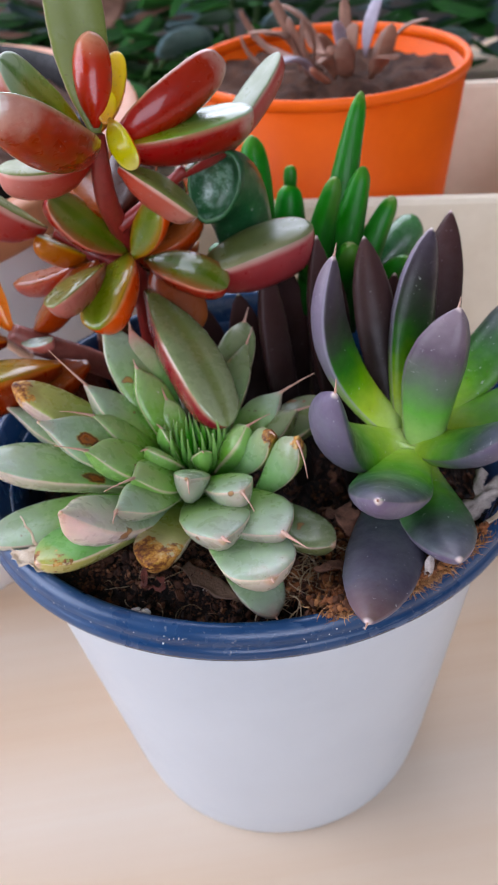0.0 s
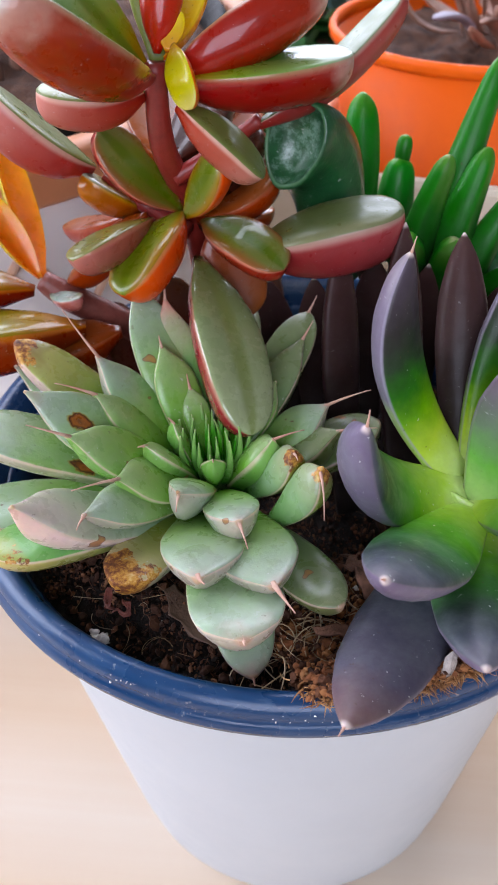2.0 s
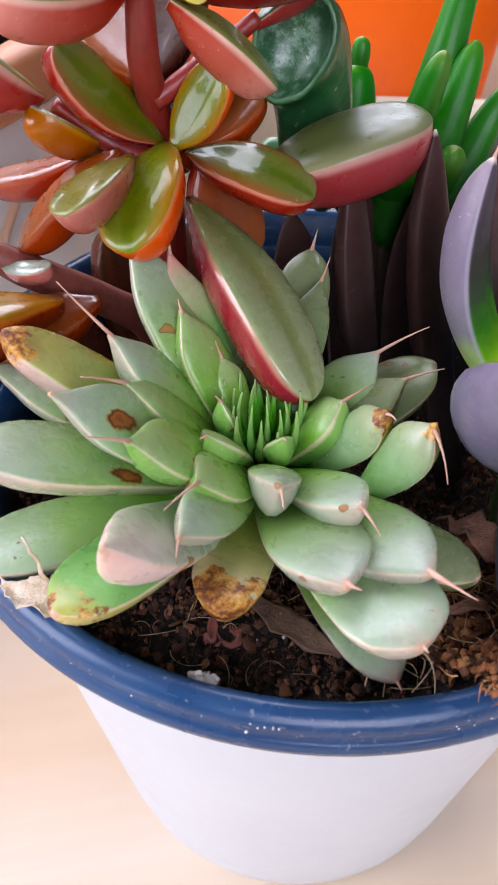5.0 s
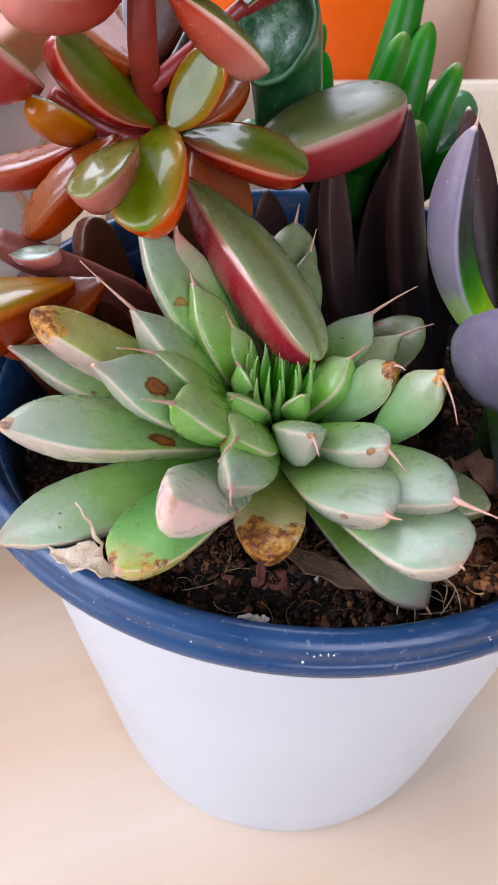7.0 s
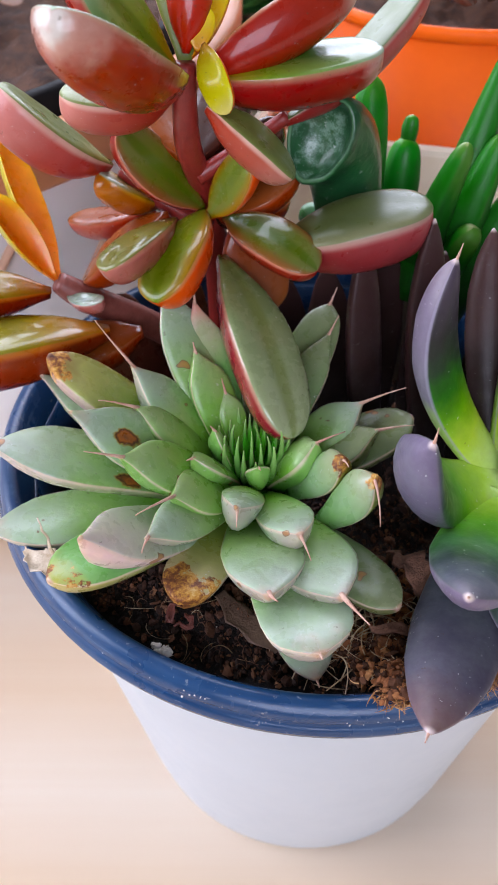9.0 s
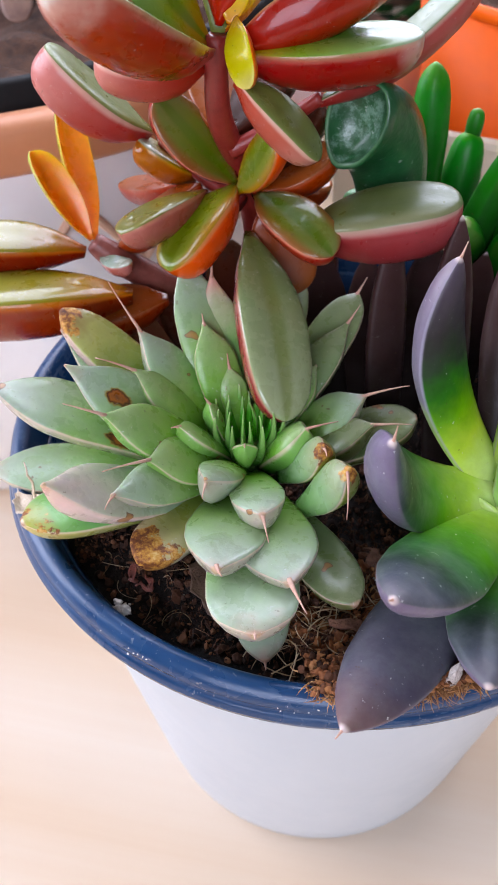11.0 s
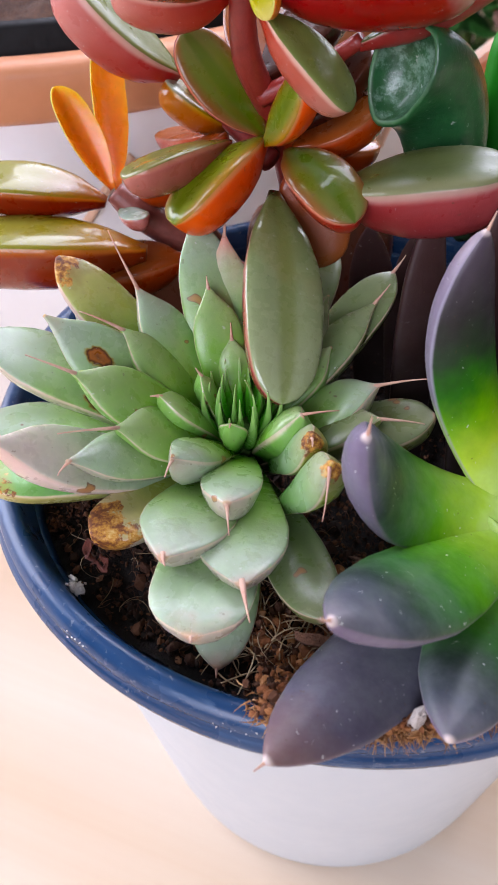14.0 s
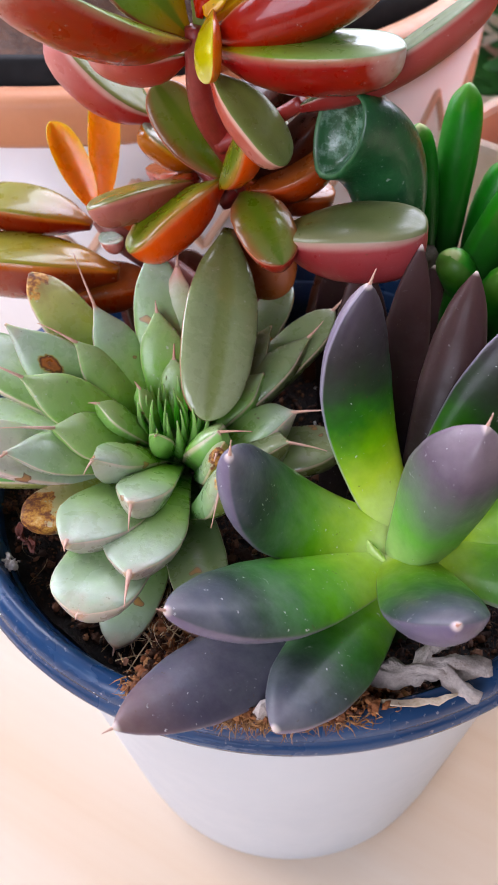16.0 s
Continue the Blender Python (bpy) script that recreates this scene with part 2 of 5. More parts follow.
DUSK = [(0.0, (0.50, 0.62, 0.24)), (0.14, (0.34, 0.50, 0.06)), (0.35, (0.095, 0.27, 0.018)), (0.54, (0.030, 0.115, 0.018)), (0.72, (0.020, 0.036, 0.026)), (0.87, (0.054, 0.060, 0.074)), (1.0, (0.125, 0.115, 0.130))]
SHADY = dict(rough=0.36, coat=0.10, coat_rough=0.18, gloss=0.18, dust=0.85, tip=(0.62, 0.50, 0.46))
dusk_leaf = leaf_material("dusky_leaf", DUSK, [(0.0, (0.30, 0.50, 0.06)), (0.30, (0.14, 0.28, 0.05)), (0.52, (0.085, 0.085, 0.11)), (1.0, (0.13, 0.10, 0.15))],
                          edge=(0.15, 0.12, 0.15), edge_amount=0.45, bloom=0.10, juice=0.08, **SHADY)
# Inner faces darkened past mid-leaf: upright leaves' shade is in the ramp.
RISE_SHADED = [(0.0, (0.48, 0.60, 0.22)), (0.18, (0.38, 0.50, 0.05)), (0.34, (0.14, 0.32, 0.015)), (0.46, (0.030, 0.14, 0.012)), (0.58, (0.022, 0.045, 0.016)), (0.75, (0.028, 0.022, 0.022)), (1.0, (0.075, 0.058, 0.075))]
dusk_rise = leaf_material("dusky_upright_leaf", RISE_SHADED, [(0.0, (0.42, 0.56, 0.12)), (0.30, (0.27, 0.40, 0.10)), (0.46, (0.145, 0.135, 0.155)), (0.8, (0.16, 0.13, 0.175)), (1.0, (0.25, 0.21, 0.235))],
                          edge=(0.30, 0.27, 0.33), edge_amount=0.55, bloom=0.03, juice=0.06, **SHADY)
dusk_keel = leaf_material("dusky_keeled_leaf", RISE_SHADED, [(0.0, (0.34, 0.48, 0.16)), (0.26, (0.12, 0.30, 0.05)), (0.46, (0.10, 0.14, 0.08)), (0.72, (0.095, 0.065, 0.085)), (1.0, (0.22, 0.17, 0.19))],
                          edge=(0.22, 0.16, 0.20), edge_amount=0.4, bloom=0.05, juice=0.06, **SHADY)
dusk_dark = leaf_material("purple_leaf", [(0.0, (0.06, 0.14, 0.02)), (0.4, (0.030, 0.038, 0.046)), (0.8, (0.080, 0.070, 0.098)), (1.0, (0.15, 0.09, 0.085))],
                          [(0.0, (0.05, 0.05, 0.05)), (0.5, (0.07, 0.055, 0.08)), (1.0, (0.10, 0.075, 0.105))], edge=(0.16, 0.11, 0.13), edge_amount=0.3, bloom=0.10, **SHADY)
lime_heart = leaf_material("lime_heart_leaf", [(0.0, (0.52, 0.64, 0.24)), (0.6, (0.48, 0.62, 0.18)), (1.0, (0.40, 0.56, 0.12))], [(0.0, (0.48, 0.60, 0.2)), (1.0, (0.40, 0.55, 0.15))], rough=0.3, bloom=0.05, coat=0.3)
# Brown-purple leaves, darkened so their colour holds the shade behind the rosettes.
dusk_brown_shade = leaf_material("brown_purple_shade_leaf", [(0.0, (0.012, 0.008, 0.007)), (0.5, (0.020, 0.010, 0.009)), (1.0, (0.060, 0.028, 0.026))], [(0.0, (0.010, 0.006, 0.005)), (1.0, (0.055, 0.024, 0.022))],
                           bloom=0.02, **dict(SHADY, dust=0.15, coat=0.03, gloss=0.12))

WAX = dict(rough=0.30, bloom=0.0, coat=0.46, coat_rough=0.05, juice=0.0, gloss=0.25, grain=0.16, dust=0.3)
pep_green = leaf_material("waxy_green_leaf", [(0.0, (0.075, 0.065, 0.005)), (0.6, (0.085, 0.115, 0.011)), (1.0, (0.13, 0.145, 0.04))],
                          [(0.0, (0.22, 0.014, 0.008)), (1.0, (0.33, 0.035, 0.022))], edge=(0.56, 0.22, 0.14), edge_amount=0.8, rib=(0.05, 0.10, 0.004), rim=(0.24, 0.05, 0.020), **WAX)
pep_soft = leaf_material("grey_green_leaf", [(0.0, (0.12, 0.14, 0.03)), (0.4, (0.19, 0.245, 0.10)), (1.0, (0.27, 0.31, 0.165))],
                         [(0.0, (0.22, 0.008, 0.012)), (1.0, (0.30, 0.028, 0.035))], edge=(0.56, 0.32, 0.22), edge_amount=0.5, rib=(0.15, 0.19, 0.05), rough=0.24, bloom=0.03, coat=0.80, coat_rough=0.06, juice=0.06, grain=0.14, dust=0.4)
pep_far = leaf_material("dark_olive_leaf", [(0.0, (0.05, 0.06, 0.010)), (0.4, (0.065, 0.085, 0.020)), (1.0, (0.10, 0.125, 0.045))],
                        [(0.0, (0.22, 0.018, 0.016)), (1.0, (0.34, 0.065, 0.062))], edge=(0.56, 0.34, 0.28), edge_amount=0.5, rim=(0.20, 0.20, 0.10), rough=0.34, bloom=0.03, coat=0.12, coat_rough=0.2, juice=0.0, gloss=0.3, grain=0.16, dust=0.4)
pep_pale = leaf_material("pale_topped_leaf", [(0.0, (0.08, 0.10, 0.03)), (0.4, (0.11, 0.15, 0.06)), (1.0, (0.17, 0.20, 0.11))],
                         [(0.0, (0.20, 0.02, 0.016)), (1.0, (0.34, 0.07, 0.055))], edge=(0.52, 0.36, 0.28), edge_amount=0.4, rough=0.34, bloom=0.03, coat=0.12, coat_rough=0.15, juice=0.0, gloss=0.3, grain=0.16, dust=0.3)
# Near-black filler leaf: the shade between the stems is put into its colour.
pep_shade_fill = leaf_material("shade_fill_leaf", [(0.0, (0.03, 0.010, 0.006)), (1.0, (0.07, 0.025, 0.012))], [(0.0, (0.03, 0.008, 0.005)), (1.0, (0.08, 0.02, 0.01))], **WAX)
# Whitish leaf ends: a white sheen is put into both ramps.
pep_red = leaf_material("red_backed_leaf", [(0.0, (0.40, 0.16, 0.005)), (0.35, (0.15, 0.24, 0.02)), (0.7, (0.17, 0.28, 0.09)), (1.0, (0.32, 0.39, 0.27))],
                        [(0.0, (0.30, 0.012, 0.006)), (0.50, (0.25, 0.013, 0.005)), (0.84, (0.26, 0.030, 0.016)), (0.96, (0.42, 0.23, 0.18)), (1.0, (0.52, 0.46, 0.40))], edge=(0.50, 0.24, 0.16), edge_amount=0.45, rib=(0.05, 0.14, 0.010), **WAX)
pep_coral = leaf_material("coral_leaf", [(0.0, (0.46, 0.026, 0.006)), (0.6, (0.46, 0.036, 0.010)), (1.0, (0.56, 0.20, 0.10))], [(0.0, (0.42, 0.016, 0.006)), (0.7, (0.36, 0.035, 0.014)), (1.0, (0.50, 0.24, 0.14))],
                          edge=(0.55, 0.22, 0.12), edge_amount=0.4, **WAX)
pep_pink = leaf_material("pink_backed_leaf", [(0.0, (0.13, 0.15, 0.03)), (1.0, (0.15, 0.18, 0.055))], [(0.0, (0.30, 0.018, 0.012)), (0.6, (0.36, 0.075, 0.058)), (1.0, (0.47, 0.19, 0.155))],
                         edge=(0.58, 0.34, 0.27), edge_amount=0.75, rough=0.32, bloom=0.03, coat=0.12, coat_rough=0.2, juice=0.0, gloss=0.25, grain=0.16, dust=0.3)
pep_yellow = leaf_material("yellow_leaf", [(0.0, (0.58, 0.20, 0.004)), (0.6, (0.56, 0.36, 0.01)), (1.0, (0.62, 0.46, 0.04))], [(0.0, (0.56, 0.10, 0.004)), (1.0, (0.66, 0.34, 0.008))],
                           edge=(0.75, 0.44, 0.03), edge_amount=0.4, **WAX)
pep_young = leaf_material("young_leaf", [(0.0, (0.52, 0.24, 0.01)), (0.4, (0.50, 0.44, 0.012)), (0.8, (0.52, 0.50, 0.03)), (1.0, (0.58, 0.52, 0.14))], [(0.0, (0.46, 0.05, 0.015)), (1.0, (0.58, 0.18, 0.03))],
                          edge=(0.68, 0.14, 0.02), edge_amount=0.75, **WAX)
pep_lime = leaf_material("lime_leaf", [(0.0, (0.12, 0.10, 0.004)), (0.5, (0.115, 0.150, 0.006)), (1.0, (0.15, 0.19, 0.025))], [(0.0, (0.58, 0.045, 0.006)), (1.0, (0.70, 0.09, 0.008))],
                         edge=(0.60, 0.24, 0.11), edge_amount=0.6, rib=(0.085, 0.135, 0.004), rim=(0.32, 0.12, 0.015), **WAX)
pep_orange = leaf_material("orange_leaf", [(0.0, (0.20, 0.09, 0.006)), (0.6, (0.24, 0.15, 0.01)), (1.0, (0.28, 0.33, 0.24))], [(0.0, (0.26, 0.045, 0.004)), (1.0, (0.32, 0.10, 0.01))],
                           edge=(0.44, 0.24, 0.04), edge_amount=0.4, **WAX)
pep_amber = leaf_material("amber_leaf", [(0.0, (0.70, 0.16, 0.004)), (0.6, (0.68, 0.20, 0.005)), (1.0, (0.66, 0.24, 0.01))], [(0.0, (0.62, 0.15, 0.004)), (0.4, (0.52, 0.34, 0.02)), (1.0, (0.42, 0.46, 0.10))], rough=0.28, bloom=0.0, coat=0.3, coat_rough=0.2, juice=0.25)
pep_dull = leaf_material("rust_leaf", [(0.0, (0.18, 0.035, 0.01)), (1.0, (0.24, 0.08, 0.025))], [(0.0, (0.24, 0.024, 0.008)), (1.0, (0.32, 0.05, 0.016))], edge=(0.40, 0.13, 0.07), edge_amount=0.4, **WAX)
pep_dusk = leaf_material("olive_mauve_leaf", [(0.0, (0.12, 0.08, 0.008)), (0.5, (0.11, 0.11, 0.011)), (1.0, (0.15, 0.15, 0.04))], [(0.0, (0.24, 0.035, 0.02)), (1.0, (0.34, 0.11, 0.085))], edge=(0.48, 0.20, 0.13), edge_amount=0.55, **WAX)
pep_side = leaf_material("brown_backed_leaf", [(0.0, (0.30, 0.09, 0.006)), (0.4, (0.17, 0.14, 0.010)), (1.0, (0.20, 0.22, 0.05))], [(0.0, (0.15, 0.014, 0.005)), (1.0, (0.24, 0.026, 0.010))], edge=(0.46, 0.13, 0.03), edge_amount=0.55, **WAX)
pep_mauve = leaf_material("mauve_leaf", [(0.0, (0.14, 0.16, 0.10)), (0.6, (0.22, 0.30, 0.24)), (1.0, (0.24, 0.28, 0.20))], [(0.0, (0.24, 0.05, 0.03)), (1.0, (0.36, 0.12, 0.09))], edge=(0.46, 0.22, 0.18), edge_amount=0.5, rough=0.26, bloom=0.08, coat=0.4)

finger_green = leaf_material("finger_leaf", [(0.0, (0.004, 0.045, 0.004)), (0.5, (0.004, 0.105, 0.004)), (0.9, (0.008, 0.17, 0.006)), (0.97, (0.07, 0.22, 0.025)), (1.0, (0.28, 0.34, 0.14))],
                             [(0.0, (0.004, 0.04, 0.004)), (0.7, (0.005, 0.09, 0.004)), (1.0, (0.07, 0.19, 0.025))], rough=0.42, bloom=0.02, coat=0.06, juice=0.10, gloss=0.22)
finger_deep = leaf_material("trumpet_leaf", [(0.0, (0.012, 0.07, 0.018)), (0.6, (0.02, 0.11, 0.03)), (1.0, (0.06, 0.18, 0.06))],
                            [(0.0, (0.010, 0.07, 0.016)), (1.0, (0.03, 0.15, 0.03))], rough=0.28, bloom=0.16, coat=0.3, juice=0.1, gloss=0.35)


def mottled_green():
    """Deep green waxy skin, mottled paler and rough inside the mouth."""
    m, n, l, b = material("mottled_trumpet")
    uv = n.new("ShaderNodeUVMap")
    sep = n.new("ShaderNodeSeparateXYZ")
    l.new(uv.outputs[0], sep.inputs[0])
    col = ramp(n, l, noise_of(n, l, 140, 5, 0.65), [(0.3, (0.007, 0.055, 0.017)), (0.6, (0.016, 0.105, 0.030)), (0.8, (0.045, 0.17, 0.06))])
    inside = span(n, l, sep.outputs[0], 1.05, 1.25)
    blotch = span(n, l, noise_of(n, l, 330, 6, 0.75), 0.46, 0.66)
    col = mix(n, l, maths(n, l, "MULTIPLY", inside, maths(n, l, "MULTIPLY", blotch, 0.7)), col, (0.22, 0.36, 0.27))
    lip = maths(n, l, "MULTIPLY", span(n, l, sep.outputs[0], 0.85, 0.98), span(n, l, sep.outputs[0], 1.02, 1.12, 1, 0))
    col = mix(n, l, maths(n, l, "MULTIPLY", lip, 0.45), col, (0.16, 0.34, 0.17))
    speck = span(n, l, noise_of(n, l, 900, 3), 0.66, 0.72)
    col = mix(n, l, maths(n, l, "MULTIPLY", speck, 0.5), col, (0.42, 0.50, 0.44))
    l.new(col, b.inputs["Base Color"])
    b.inputs["Roughness"].default_value, b.inputs["Coat Weight"].default_value, b.inputs["Coat Roughness"].default_value = 0.3, 0.3, 0.12
    bump(n, l, b, noise_of(n, l, 420, 5, 0.7), 0.35, 0.0008)
    return m


trumpet_skin = mottled_green()
stem_red = plain_material("red_stem", (0.18, 0.012, 0.008), (0.30, 0.03, 0.022), 120, 0.3, 0.45, 0.2, distance=0.0005)
stem_mauve = plain_material("mauve_stem", (0.12, 0.022, 0.015), (0.26, 0.08, 0.06), 120, 0.35, 0.5, 0.2, distance=0.0005)
stem_brown = plain_material("brown_stem", (0.03, 0.02, 0.012), (0.08, 0.055, 0.03), 150, 0.6, 0.75, 0.5, distance=0.0008)
stem_green = plain_material("green_stem", (0.05, 0.12, 0.03), (0.10, 0.20, 0.05), 120, 0.4, 0.55, 0.2, distance=0.0005)

pot_white = plain_material("white_plastic", (0.51, 0.555, 0.59), (0.56, 0.605, 0.64), 25, 0.32, 0.42, 0.05, distance=0.0005)


def scuffed_blue():
    """Dark blue plastic with dust and thin scuffs round the rim."""
    m, n, l, b = material("blue_plastic")
    tone = noise_of(n, l, 60, 4)
    col = ramp(n, l, tone, [(0.3, (0.006, 0.036, 0.105)), (0.7, (0.013, 0.060, 0.155))])
    scuff = maths(n, l, "MULTIPLY", span(n, l, noise_of(n, l, 90, 4, 0.6, stretch=(1, 1, 14)), 0.56, 0.70), span(n, l, noise_of(n, l, 45, 3), 0.42, 0.62))
    dust = span(n, l, noise_of(n, l, 800, 3, 0.6), 0.64, 0.72)
    col = mix(n, l, maths(n, l, "MULTIPLY", scuff, 0.35), col, (0.20, 0.30, 0.42))
    col = mix(n, l, maths(n, l, "MULTIPLY", dust, 0.30), col, (0.45, 0.45, 0.44))
    l.new(col, b.inputs["Base Color"])
    l.new(maths(n, l, "MULTIPLY_ADD", scuff, 0.3, span(n, l, tone, 0.3, 0.7, 0.22, 0.34)), b.inputs["Roughness"])
    bump(n, l, b, noise_of(n, l, 500, 4, stretch=(1, 1, 6)), 0.12, 0.0004)
    return m


pot_blue = scuffed_blue()
soil_dark = plain_material("soil", (0.003, 0.0018, 0.0012), (0.018, 0.007, 0.004), 220, 0.85, 0.95, 0.9, distance=0.002)
crumb_dark = island_material("soil_crumbs", [(0.0, (0.006, 0.003, 0.002)), (0.46, (0.028, 0.010, 0.005)), (0.74, (0.13, 0.046, 0.020)), (0.90, (0.32, 0.15, 0.07)), (1.0, (0.58, 0.42, 0.30))])
crumb_chunk = island_material("peat_chunks", [(0.0, (0.010, 0.004, 0.002)), (0.5, (0.055, 0.020, 0.010)), (0.8, (0.16, 0.062, 0.030)), (0.95, (0.30, 0.15, 0.085)), (1.0, (0.50, 0.36, 0.26))])
crumb_fluff = island_material("peat_fluff", [(0.0, (0.012, 0.005, 0.003)), (0.5, (0.075, 0.026, 0.012)), (0.85, (0.20, 0.075, 0.032)), (1.0, (0.46, 0.28, 0.16))])
crumb_bark = island_material("bark_crumbs", [(0.0, (0.018, 0.007, 0.003)), (0.35, (0.10, 0.032, 0.009)), (0.62, (0.27, 0.090, 0.026)), (0.85, (0.42, 0.18, 0.060)), (1.0, (0.60, 0.40, 0.25))])
perlite = island_material("perlite", [(0.0, (0.62, 0.58, 0.54)), (1.0, (0.85, 0.83, 0.80))])
fibre = island_material("fibre", [(0.0, (0.26, 0.16, 0.08)), (0.6, (0.45, 0.32, 0.18)), (1.0, (0.68, 0.56, 0.42))])
coir = island_material("coir", [(0.0, (0.16, 0.055, 0.014)), (0.5, (0.42, 0.19, 0.06)), (0.85, (0.60, 0.34, 0.15)), (1.0, (0.72, 0.54, 0.36))])
peat = island_material("peat_fibre", [(0.0, (0.03, 0.010, 0.005)), (0.6, (0.13, 0.045, 0.02)), (1.0, (0.38, 0.22, 0.13))])
twig_grey = plain_material("dry_twig", (0.34, 0.27, 0.23), (0.74, 0.66, 0.60), 300, 0.8, 0.9, 0.8, distance=0.001)
bark_brown = plain_material("brown_bark", (0.07, 0.025, 0.012), (0.32, 0.15, 0.09), 260, 0.8, 0.9, 0.7, distance=0.001)
paper_tan = plain_material("papery_tan", (0.50, 0.36, 0.22), (0.82, 0.72, 0.58), 240, 0.7, 0.8, 0.5, distance=0.0008)
dry_red = plain_material("dry_red", (0.04, 0.006, 0.003), (0.15, 0.03, 0.014), 300, 0.6, 0.75, 0.5, distance=0.0008)
dry_leaf = plain_material("dry_leaf", (0.07, 0.035, 0.022), (0.20, 0.12, 0.08), 160, 0.45, 0.6, 0.4, distance=0.0008)
spine_tan = plain_material("dry_spine", (0.50, 0.22, 0.15), (0.66, 0.45, 0.34), 200, 0.5, 0.6, 0.1)

orange_plastic = plain_material("orange_plastic", (0.80, 0.105, 0.002), (0.88, 0.13, 0.003), 30, 0.42, 0.55, 0.08, distance=0.0005, spec=0.2)
cream_box = plain_material("cream_card", (0.62, 0.52, 0.38), (0.74, 0.65, 0.50), 18, 0.55, 0.7, 0.15, distance=0.001)
planter_white = plain_material("white_glaze", (0.76, 0.72, 0.70), (0.82, 0.79, 0.77), 14, 0.3, 0.45, 0.1)
planter_clay = plain_material("terracotta_band", (0.50, 0.19, 0.08), (0.60, 0.26, 0.125), 22, 0.45, 0.6, 0.15)
line_paint = plain_material("painted_line", (0.66, 0.40, 0.27), (0.74, 0.48, 0.34), 40, 0.5, 0.6, 0.1)
black_plastic = plain_material("black_plastic", (0.004, 0.0035, 0.0035), (0.010, 0.009, 0.009), 40, 0.6, 0.75, 0.15, spec=0.2)
label_white = plain_material("white_label", (0.80, 0.79, 0.78), (0.86, 0.85, 0.84), 30, 0.45, 0.55, 0.05)
wither = plain_material("withered_leaf", (0.14, 0.055, 0.035), (0.36, 0.19, 0.12), 70, 0.6, 0.75, 0.4, random_value=0.5)
wither_grey = plain_material("grey_mauve_leaf", (0.20, 0.17, 0.20), (0.38, 0.33, 0.39), 70, 0.5, 0.65, 0.3, random_value=0.4)
foliage = plain_material("dark_foliage", (0.008, 0.055, 0.012), (0.05, 0.20, 0.035), 60, 0.55, 0.7, 0.2, random_value=0.9, spec=0.15)
foliage_blue = plain_material("blue_green_foliage", (0.06, 0.12, 0.12), (0.20, 0.30, 0.31), 60, 0.55, 0.7, 0.2, random_value=0.6, spec=0.15)
# Added room surfaces, kept dark so little light bounces into the shadows.
wall_paint = plain_material("wall_paint", (0.13, 0.12, 0.115), (0.17, 0.16, 0.15), 3, 0.75, 0.9, 0.15)
ceiling_paint = plain_material("ceiling_paint", (0.22, 0.21, 0.20), (0.26, 0.25, 0.24), 3, 0.8, 0.9, 0.1)
floor_wood = plain_material("floor_boards", (0.16, 0.10, 0.06), (0.30, 0.19, 0.11), 4, 0.4, 0.55, 0.2, stretch=(1, 9, 1))
frame_paint = plain_material("white_frame", (0.74, 0.73, 0.71), (0.82, 0.81, 0.79), 12, 0.4, 0.5, 0.1)


def table_wood():
    """Pale pine with long soft grain."""
    m, n, l, b = material("pale_wood")
    warp = noise_of(n, l, 2.2, 3, 0.5, stretch=(1, 2.5, 1))
    wave = n.new("ShaderNodeTexWave")
    wave.wave_type, wave.bands_direction = "BANDS", "Y"
    wave.inputs["Scale"].default_value, wave.inputs["Distortion"].default_value, wave.inputs["Detail"].default_value = 7, 9, 3
    wave.inputs["Detail Scale"].default_value = 0.7
    co = n.new("ShaderNodeTexCoord")
    mp = n.new("ShaderNodeMapping")
    mp.inputs["Scale"].default_value, mp.inputs["Rotation"].default_value = (0.25, 1, 1), (0, 0, radians(-28))
    l.new(co.outputs["Object"], mp.inputs[0])
    l.new(mp.outputs[0], wave.inputs["Vector"])
    grain = noise_of(n, l, 40, 5, 0.65, vector=mp.outputs[0], stretch=(0.12, 3, 1))
    f = maths(n, l, "ADD", maths(n, l, "MULTIPLY", wave.outputs[1], 0.24), maths(n, l, "ADD", maths(n, l, "MULTIPLY", grain, 0.36), maths(n, l, "MULTIPLY", warp, 0.40)))
    l.new(ramp(n, l, f, [(0.2, (0.68, 0.47, 0.29)), (0.42, (0.74, 0.565, 0.40)), (0.58, (0.76, 0.61, 0.46)), (0.8, (0.79, 0.68, 0.55))]), b.inputs["Base Color"])
    l.new(span(n, l, grain, 0.3, 0.7, 0.48, 0.60), b.inputs["Roughness"])
    b.inputs["Specular IOR Level"].default_value = 0.15
    bump(n, l, b, grain, 0.12, 0.0005)
    return m


wood = table_wood()


# ---- builders ----
def thing(name, at, label, category, group="", kind=""):
    ob = new(name)
    ob.empty_display_size = 0.01
    ob.matrix_world = Matrix.Translation(at)
    return tagged(ob, label, category, group, kind)


def attach(ob, parent, label=""):
    ob.parent = parent
    chain, p = Matrix.Identity(4), parent
    while p:
        chain = p.matrix_basis @ chain if p.parent is None else p.matrix_parent_inverse @ p.matrix_basis @ chain
        p = p.parent
    ob.matrix_parent_inverse = chain.inverted()
    if label:
        ob["label"] = label
    return ob


